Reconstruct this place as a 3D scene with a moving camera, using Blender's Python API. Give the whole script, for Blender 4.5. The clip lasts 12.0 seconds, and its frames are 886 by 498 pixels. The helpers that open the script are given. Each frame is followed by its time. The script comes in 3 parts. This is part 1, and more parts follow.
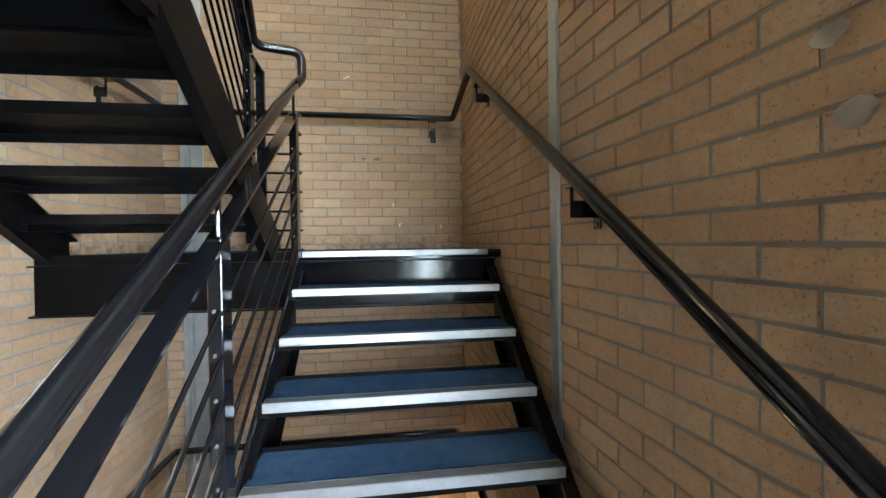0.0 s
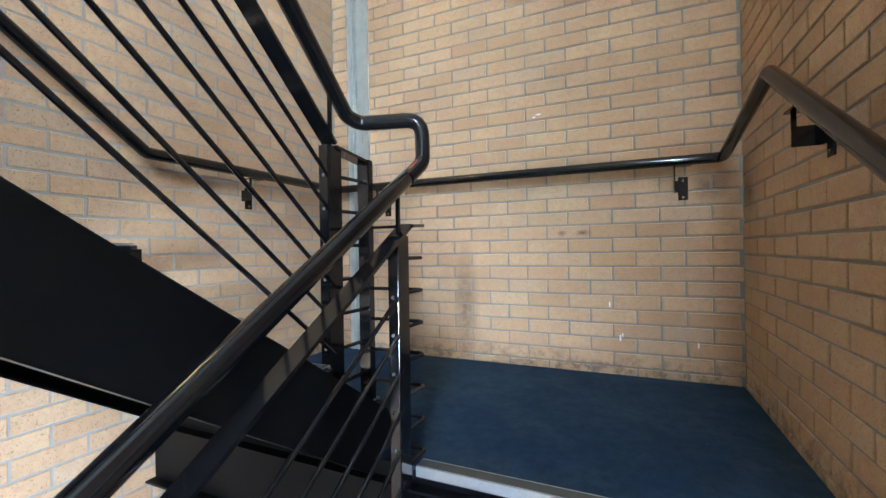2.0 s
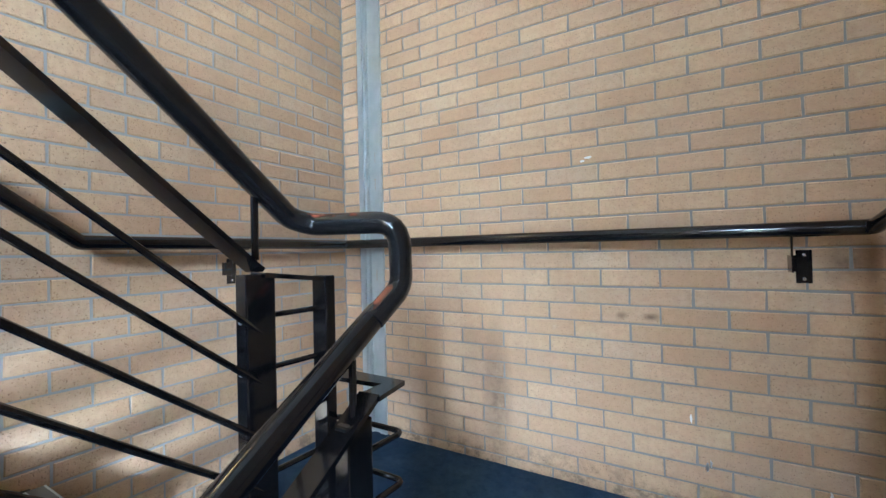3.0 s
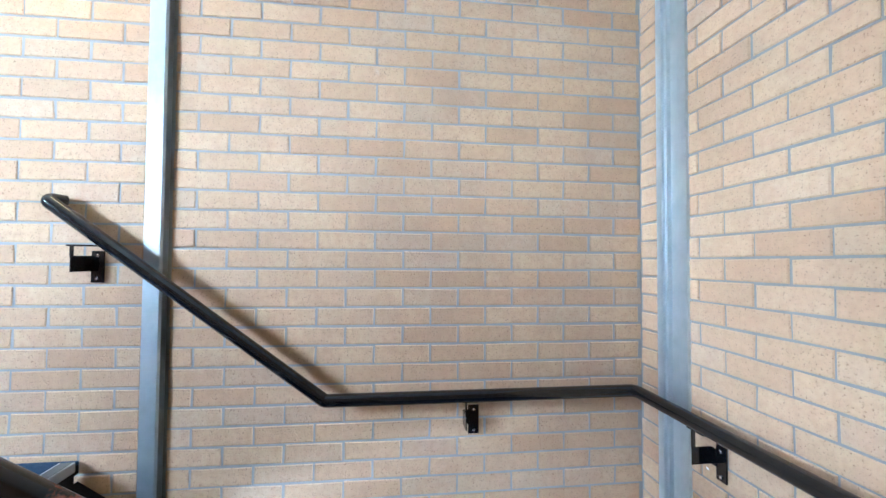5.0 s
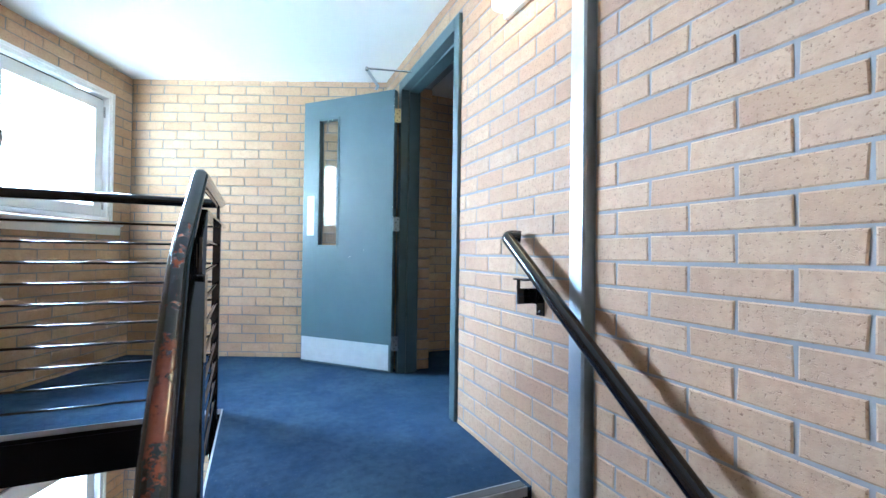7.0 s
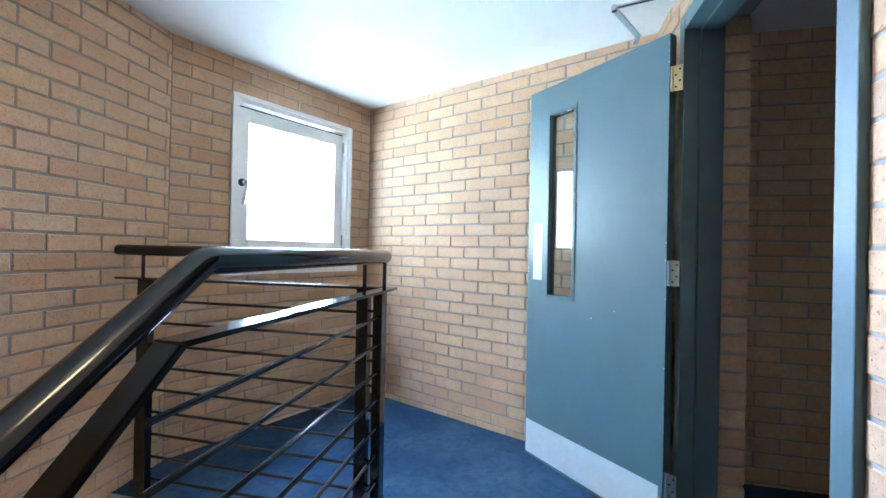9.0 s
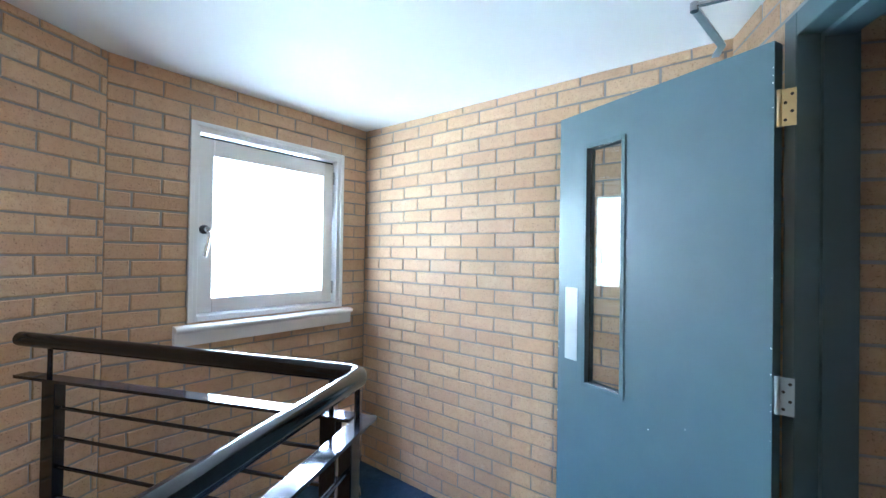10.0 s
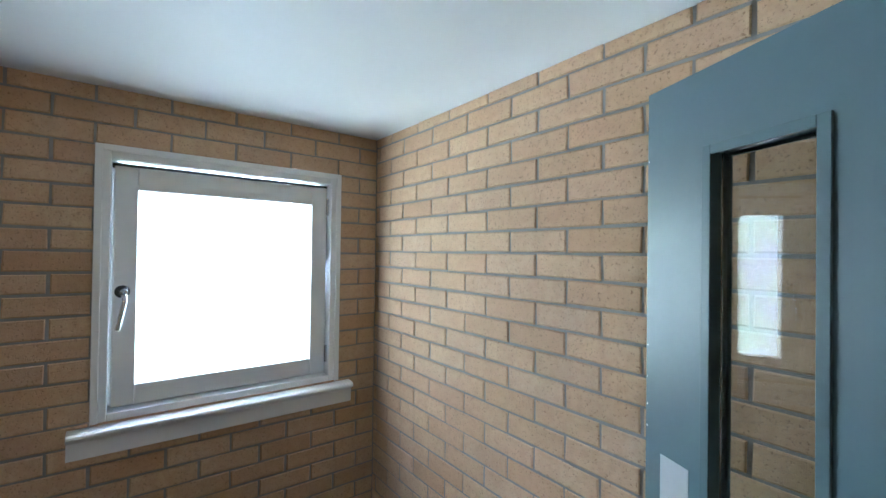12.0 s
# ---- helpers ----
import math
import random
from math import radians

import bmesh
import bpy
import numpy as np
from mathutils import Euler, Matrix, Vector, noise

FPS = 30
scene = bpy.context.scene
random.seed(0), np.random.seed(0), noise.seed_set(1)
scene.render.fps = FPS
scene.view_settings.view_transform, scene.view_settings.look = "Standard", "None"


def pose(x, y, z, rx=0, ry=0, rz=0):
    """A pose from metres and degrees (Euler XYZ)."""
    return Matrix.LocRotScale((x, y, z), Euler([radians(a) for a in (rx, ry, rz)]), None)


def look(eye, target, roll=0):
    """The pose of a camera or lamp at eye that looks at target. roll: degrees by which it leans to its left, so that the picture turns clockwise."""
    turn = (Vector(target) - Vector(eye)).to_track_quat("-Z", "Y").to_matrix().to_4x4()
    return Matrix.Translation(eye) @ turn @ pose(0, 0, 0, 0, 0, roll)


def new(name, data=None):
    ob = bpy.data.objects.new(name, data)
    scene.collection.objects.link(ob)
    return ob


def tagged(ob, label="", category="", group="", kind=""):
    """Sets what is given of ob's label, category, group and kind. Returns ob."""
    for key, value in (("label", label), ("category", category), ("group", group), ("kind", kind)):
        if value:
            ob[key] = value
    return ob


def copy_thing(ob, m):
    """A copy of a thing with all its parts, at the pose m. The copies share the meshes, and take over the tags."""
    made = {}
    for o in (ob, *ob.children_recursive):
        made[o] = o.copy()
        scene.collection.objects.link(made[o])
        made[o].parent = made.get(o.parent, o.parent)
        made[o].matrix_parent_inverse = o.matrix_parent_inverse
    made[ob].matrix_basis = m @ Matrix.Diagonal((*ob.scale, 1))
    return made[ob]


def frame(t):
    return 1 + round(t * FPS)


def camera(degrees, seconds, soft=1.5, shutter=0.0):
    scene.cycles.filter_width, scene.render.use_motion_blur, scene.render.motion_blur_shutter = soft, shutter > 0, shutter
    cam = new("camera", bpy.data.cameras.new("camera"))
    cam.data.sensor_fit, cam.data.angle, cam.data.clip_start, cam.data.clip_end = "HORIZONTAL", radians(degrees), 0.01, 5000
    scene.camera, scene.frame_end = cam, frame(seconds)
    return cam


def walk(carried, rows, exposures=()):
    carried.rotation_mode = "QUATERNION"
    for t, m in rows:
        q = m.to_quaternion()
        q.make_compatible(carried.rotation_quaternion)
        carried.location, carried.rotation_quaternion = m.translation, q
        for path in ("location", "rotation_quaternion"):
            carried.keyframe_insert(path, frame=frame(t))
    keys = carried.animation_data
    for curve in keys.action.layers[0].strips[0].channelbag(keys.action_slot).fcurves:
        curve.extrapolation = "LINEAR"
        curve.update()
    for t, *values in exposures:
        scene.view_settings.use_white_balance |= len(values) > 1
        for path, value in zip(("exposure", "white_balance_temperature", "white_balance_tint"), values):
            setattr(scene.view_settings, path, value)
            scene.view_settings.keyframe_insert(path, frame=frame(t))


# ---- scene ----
cam = camera(93.5, 12.0)
PATH = [
    (0, (1.713, -0.541, 1.787), (1.989, 1.440, 1.760), -0.8),
    (0.5, (1.872, -0.139, 1.891), (1.707, 1.854, 1.873), -1.1),
    (1, (1.899, 0.162, 2.084), (1.313, 2.074, 2.074), -1.2),
    (1.5, (1.913, 0.422, 2.256), (1.257, 2.311, 2.242), -1.0),
    (2, (1.886, 0.631, 2.421), (1.071, 2.457, 2.423), -0.9),
    (2.5, (1.879, 0.870, 2.605), (0.998, 2.666, 2.601), -0.9),
    (2.7, (1.845, 0.979, 2.678), (0.929, 2.757, 2.677), -1.0),
    (4.3, (1.763, 1.719, 3.147), (0.028, 2.711, 3.229), -0.4),
    (4.5, (1.753, 1.803, 3.204), (-0.055, 2.657, 3.273), -0.0),
    (5, (1.686, 1.933, 3.350), (-0.299, 2.175, 3.410), 0.4),
    (5.5, (1.549, 2.019, 3.496), (-0.417, 1.652, 3.538), 0.6),
    (6, (1.407, 2.145, 3.489), (-0.369, 1.228, 3.550), 0.9),
    (6.5, (1.229, 2.183, 3.483), (-0.103, 0.691, 3.526), 1.0),
    (7, (0.970, 2.109, 3.482), (0.158, 0.282, 3.508), 0.8),
    (7.1, (0.909, 2.092, 3.473), (0.210, 0.218, 3.506), 1.3),
    (7.5, (0.743, 1.946, 3.478), (0.582, -0.048, 3.493), 1.1),
    (7.7, (0.682, 1.835, 3.469), (0.699, -0.165, 3.490), 1.4),
    (9.3, (0.605, 0.935, 3.861), (1.058, -1.013, 3.868), 1.1),
    (9.5, (0.608, 0.840, 3.923), (1.069, -1.107, 3.929), 1.2),
    (10, (0.681, 0.594, 4.056), (1.188, -1.340, 4.076), 0.9),
    (10.5, (0.670, 0.314, 4.203), (1.282, -1.590, 4.212), 1.0),
    (11, (0.713, 0.057, 4.280), (1.573, -1.748, 4.292), 0.9),
    (11.5, (0.728, -0.224, 4.309), (1.696, -1.974, 4.318), 0.9),
    (12, (0.611, -0.338, 4.313), (1.565, -2.096, 4.333), 0.8),
]
EXPOSURE = [(0.0, -0.15, 5850, 8), (0.5, -0.1, 5850, 8), (1.0, 0.1, 5750, 8), (1.5, 0.35, 5600, 9), (2.7, 0.3, 5200, 10), (4.3, 0.52, 4900, 11), (5.5, 0.7, 4750, 12), (7.0, 0.42, 4700, 15), (7.7, 0.42, 4720, 16),
            (9.5, 0.28, 4800, 19), (10.5, -0.02, 4850, 20), (11.5, -0.5, 4900, 18), (12.0, -0.8, 5050, 18)]
walk(cam, [(t, look(eye, target, roll)) for t, eye, target, roll in PATH], EXPOSURE)

# levels and plan
HALF, MAIN, LOW = 1.75, 2.63, 0.0          # half landing, main landing, landing below
STOREY = MAIN - LOW
CEIL = 4.886
BOTTOM = -2.63
RISE, GOING = 0.175, 0.2575
COURSE, STRETCH = 0.075, 0.225

# ---- world and lights ----
# The lower window's glow is turned down to keep the east wall darker.
DAYLIGHT, DAYLIGHT_LOW = 250.0, 85.0
world = bpy.data.worlds.new("world")
scene.world = world
world.use_nodes = True
wn = world.node_tree.nodes
sky = wn.new("ShaderNodeTexSky")
sky.sky_type = "NISHITA"
sky.sun_disc = False
sky.sun_elevation = radians(40)
sky.sun_rotation = radians(200)
wn["Background"].inputs[1].default_value = 0.15
world.node_tree.links.new(sky.outputs[0], wn["Background"].inputs[0])
sun = new("sun", bpy.data.lights.new("sun", "SUN"))
sun.data.energy = 2.0
sun.data.angle = radians(0.5)
sun.data.color = (1.0, 0.96, 0.9)
sun.matrix_world = look((0, 0, 10), (0.6, 0.9, 9.0))


# ---- materials ----
def material(name):
    m = bpy.data.materials.new(name)
    m.use_nodes = True
    nt = m.node_tree
    return m, nt, nt.nodes["Principled BSDF"]


def node(nt, kind, **values):
    n = nt.nodes.new(kind)
    for k, v in values.items():
        n.inputs[k.replace("_", " ")].default_value = v
    return n


def ramp(nt, fac, stops):
    n = nt.nodes.new("ShaderNodeValToRGB")
    els = n.color_ramp.elements
    while len(els) < len(stops):
        els.new(0.5)
    for e, (p, c) in zip(els, stops):
        e.position, e.color = p, (*c, 1)
    nt.links.new(fac, n.inputs[0])
    return n


def mix(nt, fac, a, b, blend="MIX"):
    n = nt.nodes.new("ShaderNodeMix")
    n.data_type, n.blend_type = "RGBA", blend
    for sock, v in ((n.inputs[0], fac), (n.inputs[6], a), (n.inputs[7], b)):
        if hasattr(v, "is_output"):
            nt.links.new(v, sock)
        else:
            sock.default_value = v if isinstance(v, float) else (*v, 1)
    return n.outputs[2]


def maths(nt, op, a, b=0.0, clamp=False):
    n = nt.nodes.new("ShaderNodeMath")
    n.operation, n.use_clamp = op, clamp
    for sock, v in ((n.inputs[0], a), (n.inputs[1], b)):
        if hasattr(v, "is_output"):
            nt.links.new(v, sock)
        else:
            sock.default_value = v
    return n.outputs[0]


def noise_at(nt, scale, detail=4.0, rough=0.6, vec=None):
    n = node(nt, "ShaderNodeTexNoise", Scale=scale, Detail=detail, Roughness=rough)
    if vec is None:
        vec = nt.nodes.new("ShaderNodeNewGeometry").outputs["Position"]
    nt.links.new(vec, n.inputs["Vector"])
    return n.outputs["Fac"]


def bump(nt, bsdf, height, strength=0.3, distance=0.002):
    b = node(nt, "ShaderNodeBump", Strength=strength, Distance=distance)
    nt.links.new(height, b.inputs["Height"])
    nt.links.new(b.outputs[0], bsdf.inputs["Normal"])


def brick_material():
    m, nt, b = material("buff_brick")
    geo = nt.nodes.new("ShaderNodeNewGeometry")
    info = nt.nodes.new("ShaderNodeObjectInfo")
    r = maths(nt, "FRACT", maths(nt, "ADD", geo.outputs["Random Per Island"], info.outputs["Random"]))
    base = ramp(nt, r, [(0.0, (0.44, 0.285, 0.16)), (0.3, (0.49, 0.335, 0.195)), (0.7, (0.53, 0.37, 0.22)), (1.0, (0.46, 0.315, 0.19))]).outputs[0]
    r2 = maths(nt, "FRACT", maths(nt, "MULTIPLY", r, 17.31))
    odd = ramp(nt, r2, [(0.0, (1, 1, 1)), (0.05, (1, 1, 1)), (0.07, (0, 0, 0)), (0.90, (0, 0, 0)), (0.93, (1, 1, 1))]).outputs[0]
    base = mix(nt, maths(nt, "MULTIPLY", odd, 0.3), base, (0.44, 0.35, 0.26))
    red = ramp(nt, maths(nt, "FRACT", maths(nt, "MULTIPLY", r, 71.7)), [(0.80, (0, 0, 0)), (0.95, (1, 1, 1))]).outputs[0]
    base = mix(nt, maths(nt, "MULTIPLY", red, 0.35), base, (0.42, 0.25, 0.14))
    off = nt.nodes.new("ShaderNodeVectorMath")
    off.operation = "ADD"
    comb = nt.nodes.new("ShaderNodeCombineXYZ")
    nt.links.new(maths(nt, "MULTIPLY", r, 37.0), comb.inputs[0])
    nt.links.new(geo.outputs["Position"], off.inputs[0])
    nt.links.new(comb.outputs[0], off.inputs[1])
    vec = off.outputs[0]
    extra = noise_at(nt, 9.0, 5.0, 0.6, vec)
    col = mix(nt, maths(nt, "MULTIPLY", ramp(nt, extra, [(0.4, (0, 0, 0)), (0.75, (1, 1, 1))]).outputs[0], 0.55), base, (0.46, 0.28, 0.165))
    stain = noise_at(nt, 1.7, 6.0, 0.65)
    col = mix(nt, maths(nt, "MULTIPLY", ramp(nt, stain, [(0.5, (0, 0, 0)), (0.78, (1, 1, 1))]).outputs[0], 0.4), col, (0.22, 0.15, 0.10))
    fleck = noise_at(nt, 150.0, 3.0, 0.55, vec)
    fl = ramp(nt, fleck, [(0.58, (0, 0, 0)), (0.70, (1, 1, 1))]).outputs[0]
    col = mix(nt, maths(nt, "MULTIPLY", fl, 0.65), col, (0.13, 0.065, 0.035))
    col = mix(nt, maths(nt, "MULTIPLY", ramp(nt, noise_at(nt, 45.0, 3.0, 0.6, vec), [(0.4, (0, 0, 0)), (0.7, (1, 1, 1))]).outputs[0], 0.35), col, (0.34, 0.20, 0.11))
    pale = noise_at(nt, 5.0, 8.0, 0.75)
    col = mix(nt, maths(nt, "MULTIPLY", ramp(nt, pale, [(0.66, (0, 0, 0)), (0.76, (1, 1, 1))]).outputs[0], 0.45), col, (0.62, 0.58, 0.52))
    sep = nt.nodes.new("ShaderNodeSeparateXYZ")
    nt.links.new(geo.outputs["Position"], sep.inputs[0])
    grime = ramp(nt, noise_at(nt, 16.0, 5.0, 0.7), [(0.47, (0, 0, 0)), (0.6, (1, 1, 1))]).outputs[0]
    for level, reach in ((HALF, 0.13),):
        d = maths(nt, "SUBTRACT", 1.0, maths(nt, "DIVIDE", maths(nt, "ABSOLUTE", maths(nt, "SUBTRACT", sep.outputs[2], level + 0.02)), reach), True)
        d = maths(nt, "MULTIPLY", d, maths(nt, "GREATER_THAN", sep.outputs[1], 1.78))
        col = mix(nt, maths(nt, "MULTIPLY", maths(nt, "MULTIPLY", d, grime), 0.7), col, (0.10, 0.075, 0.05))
    for centre, sx, sz in (((0.98, 3.0, 2.08), 0.09, 0.42), ((2.25, 3.0, 2.72), 0.10, 0.11), ((2.38, 2.90, 2.66), 0.12, 0.10), ((1.66, 3.0, 2.5), 0.05, 0.02), ((1.55, 3.0, 2.5), 0.03, 0.02)):
        d = nt.nodes.new("ShaderNodeVectorMath")
        d.operation = "SUBTRACT"
        nt.links.new(geo.outputs["Position"], d.inputs[0])
        d.inputs[1].default_value = centre
        e = nt.nodes.new("ShaderNodeVectorMath")
        e.operation = "MULTIPLY"
        nt.links.new(d.outputs[0], e.inputs[0])
        e.inputs[1].default_value = (1 / sx, 1 / sx, 1 / sz)
        ln = nt.nodes.new("ShaderNodeVectorMath")
        ln.operation = "LENGTH"
        nt.links.new(e.outputs[0], ln.inputs[0])
        f = maths(nt, "SUBTRACT", 1.0, ln.outputs["Value"], True)
        f = maths(nt, "MULTIPLY", f, maths(nt, "MULTIPLY", noise_at(nt, 22.0, 4.0, 0.6), 1.9), True)
        col = mix(nt, f, col, (0.17, 0.105, 0.06))
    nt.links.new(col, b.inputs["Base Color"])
    b.inputs["Roughness"].default_value = 0.88
    h = maths(nt, "SUBTRACT", noise_at(nt, 60.0, 5.0, 0.7, vec), maths(nt, "MULTIPLY", fl, 0.8))
    bump(nt, b, h, 0.55, 0.0025)
    return m


def plain(name, colour, rough, metal=0.0, scale=6.0, amount=0.25, bump_scale=60.0, bump_strength=0.1, other=None):
    m, nt, b = material(name)
    other = other or tuple(c * 0.6 for c in colour)
    f = ramp(nt, noise_at(nt, scale, 6.0, 0.65), [(0.35, (0, 0, 0)), (0.75, (1, 1, 1))]).outputs[0]
    nt.links.new(mix(nt, maths(nt, "MULTIPLY", f, amount), colour, other), b.inputs["Base Color"])
    rr = maths(nt, "ADD", maths(nt, "MULTIPLY", noise_at(nt, scale * 4, 4.0, 0.6), 0.3 * rough), rough * 0.85, True)
    nt.links.new(rr, b.inputs["Roughness"])
    b.inputs["Metallic"].default_value = metal
    bump(nt, b, noise_at(nt, bump_scale, 4.0, 0.6), bump_strength, 0.001)
    return m


def worn_rail():
    """Black gloss paint worn to red primer along the top."""
    m, nt, b = material("worn_black_paint")
    geo = nt.nodes.new("ShaderNodeNewGeometry")
    sep = nt.nodes.new("ShaderNodeSeparateXYZ")
    nt.links.new(geo.outputs["Normal"], sep.inputs[0])
    top = ramp(nt, sep.outputs[2], [(0.58, (0, 0, 0)), (0.80, (1, 1, 1))]).outputs[0]
    patch = ramp(nt, noise_at(nt, 6.0, 10.0, 0.8), [(0.495, (0, 0, 0)), (0.525, (1, 1, 1))]).outputs[0]
    f = maths(nt, "MULTIPLY", top, patch)
    red = mix(nt, noise_at(nt, 30.0, 4.0, 0.7), (0.30, 0.075, 0.035), (0.12, 0.03, 0.016))
    nt.links.new(mix(nt, f, (0.008, 0.008, 0.009), red), b.inputs["Base Color"])
    nt.links.new(maths(nt, "ADD", maths(nt, "MULTIPLY", noise_at(nt, 25.0, 4.0, 0.6), 0.22), 0.06), b.inputs["Roughness"])
    bump(nt, b, maths(nt, "SUBTRACT", noise_at(nt, 30.0, 3.0, 0.5), f), 0.25, 0.0008)
    return m


def carpet_material():
    m, nt, b = material("blue_carpet")
    fine = noise_at(nt, 420.0, 2.0, 0.6)
    wide = noise_at(nt, 2.6, 6.0, 0.7)
    col = mix(nt, fine, (0.006, 0.016, 0.04), (0.035, 0.07, 0.13))
    col = mix(nt, maths(nt, "MULTIPLY", ramp(nt, wide, [(0.42, (0, 0, 0)), (0.7, (1, 1, 1))]).outputs[0], 0.55), col, (0.058, 0.095, 0.13))
    nt.links.new(col, b.inputs["Base Color"])
    b.inputs["Roughness"].default_value = 1.0
    b.inputs["Specular IOR Level"].default_value = 0.1
    mid = noise_at(nt, 24.0, 5.0, 0.75)
    col = mix(nt, maths(nt, "MULTIPLY", ramp(nt, mid, [(0.45, (0, 0, 0)), (0.65, (1, 1, 1))]).outputs[0], 0.45), col, (0.010, 0.022, 0.045))
    lint = noise_at(nt, 160.0, 2.0, 0.5)
    col = mix(nt, maths(nt, "MULTIPLY", ramp(nt, lint, [(0.70, (0, 0, 0)), (0.74, (1, 1, 1))]).outputs[0], 0.5), col, (0.22, 0.24, 0.26))
    nt.links.new(col, b.inputs["Base Color"])
    bump(nt, b, fine, 0.8, 0.003)
    return m


def glow(name, colour, strength):
    m, nt, b = material(name)
    b.inputs["Base Color"].default_value = (0.8, 0.8, 0.78, 1)
    b.inputs["Emission Color"].default_value = (*colour, 1)
    b.inputs["Emission Strength"].default_value = strength
    return m


def glass_material():
    m, nt, b = material("clear_glass")
    b.inputs["Base Color"].default_value = (1, 1, 1, 1)
    b.inputs["Roughness"].default_value = 0.0
    b.inputs["Transmission Weight"].default_value = 1.0
    b.inputs["IOR"].default_value = 1.45
    return m


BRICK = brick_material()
MORTAR = plain("grey_mortar", (0.24, 0.232, 0.215), 0.95, scale=5.0, amount=0.5, bump_scale=90.0, bump_strength=0.6)
MORTAR_PALE = plain("pale_grey_mortar", (0.31, 0.305, 0.29), 0.95, scale=5.0, amount=0.5, bump_scale=90.0, bump_strength=0.6)
BLACK = plain("black_gloss_paint", (0.004, 0.004, 0.005), 0.10, scale=8.0, amount=0.35, bump_scale=35.0, bump_strength=0.06, other=(0.008, 0.0075, 0.007))
BLACK.node_tree.nodes["Principled BSDF"].inputs["Specular IOR Level"].default_value = 0.6
RISER = plain("black_riser_paint", (0.003, 0.003, 0.004), 0.13, scale=5.0, amount=0.35, bump_scale=12.0, bump_strength=0.12)
RISER.node_tree.nodes["Principled BSDF"].inputs["Specular IOR Level"].default_value = 0.15
WORN = worn_rail()
CARPET = carpet_material()
ALUMINIUM = plain("scuffed_aluminium", (0.46, 0.47, 0.48), 0.42, metal=1.0, scale=20.0, amount=0.5, bump_scale=150.0)
STEEL_GREY = plain("galvanised_steel", (0.52, 0.57, 0.59), 0.36, metal=0.75, scale=7.0, amount=0.6, bump_scale=18.0, bump_strength=0.5, other=(0.30, 0.36, 0.39))
PLATE_BLACK = plain("black_plate_paint", (0.002, 0.002, 0.0024), 0.35, scale=6.0, amount=0.5, bump_scale=20.0, bump_strength=0.15, other=(0.006, 0.0055, 0.005))
PLATE_BLACK.node_tree.nodes["Principled BSDF"].inputs["Specular IOR Level"].default_value = 0.1
# Darker steel holding the column web's recess shade; also the grey hinges.
WEB = plain("dimmed_steel", (0.30, 0.34, 0.35), 0.5, metal=0.3, scale=6.0, amount=0.5)
DOOR_PAINT = plain("blue_grey_door_paint", (0.050, 0.091, 0.109), 0.44, scale=2.5, amount=0.4, bump_scale=90.0, bump_strength=0.08)
DOOR_PAINT.node_tree.nodes["Principled BSDF"].inputs["Specular IOR Level"].default_value = 0.8
FRAME_PAINT = plain("blue_grey_frame_paint", (0.062, 0.10, 0.112), 0.42, scale=6.0, amount=0.3, bump_scale=40.0, bump_strength=0.15)
WHITE = plain("white_gloss_paint", (0.80, 0.81, 0.80), 0.3, scale=9.0, amount=0.12, bump_scale=40.0, bump_strength=0.15)
CEILING = plain("white_ceiling_paint", (0.80, 0.81, 0.80), 0.9, scale=2.0, amount=0.08, bump_scale=30.0, bump_strength=0.15)
BRASS = plain("brass", (0.55, 0.43, 0.22), 0.35, metal=1.0, scale=30.0)
CHROME = plain("satin_chrome", (0.6, 0.6, 0.6), 0.25, metal=1.0, scale=30.0)
SMEAR = plain("pale_smear", (0.52, 0.50, 0.46), 0.9, scale=40.0, amount=0.6, bump_scale=120.0, bump_strength=0.4, other=(0.45, 0.36, 0.26))
LAMP = glow("lamp_diffuser", (1.0, 0.68, 0.27), 20.0)
LAMP_DIM = glow("old_lamp_diffuser", (1.0, 0.84, 0.60), 4.0)
GLASS = glass_material()
PLATE = plain("satin_plate", (0.55, 0.58, 0.60), 0.35, metal=0.35, scale=14.0, amount=0.3, bump_scale=120.0)
GRIP = plain("grey_grip_rubber", (0.085, 0.083, 0.075), 0.7, scale=12.0, amount=0.4, bump_scale=200.0, bump_strength=0.3)
# Near-black, for the shaded gap over the sash, the handle rose and screws.
DARK_MATT = plain("dark_matt", (0.02, 0.02, 0.02), 0.8)


# ---- mesh helpers ----
def part(name, bm, mat, parent=None, label="", kind="", smooth=False):
    me = bpy.data.meshes.new(name)
    bmesh.ops.recalc_face_normals(bm, faces=bm.faces)
    if smooth:
        for f in bm.faces:
            f.smooth = True
    bm.to_mesh(me)
    bm.free()
    me.materials.append(mat)
    if smooth:
        me.set_sharp_from_angle(angle=radians(40))
    ob = new(name, me)
    ob.parent = parent
    return tagged(ob, label=label, kind=kind)


def thing(name, at=(0, 0, 0), turn=0.0, label="", category="", group="", kind=""):
    ob = new(name)
    ob.matrix_world = pose(*at, 0, 0, turn)
    ob.empty_display_size = 0.1
    return tagged(ob, label, category, group, kind)


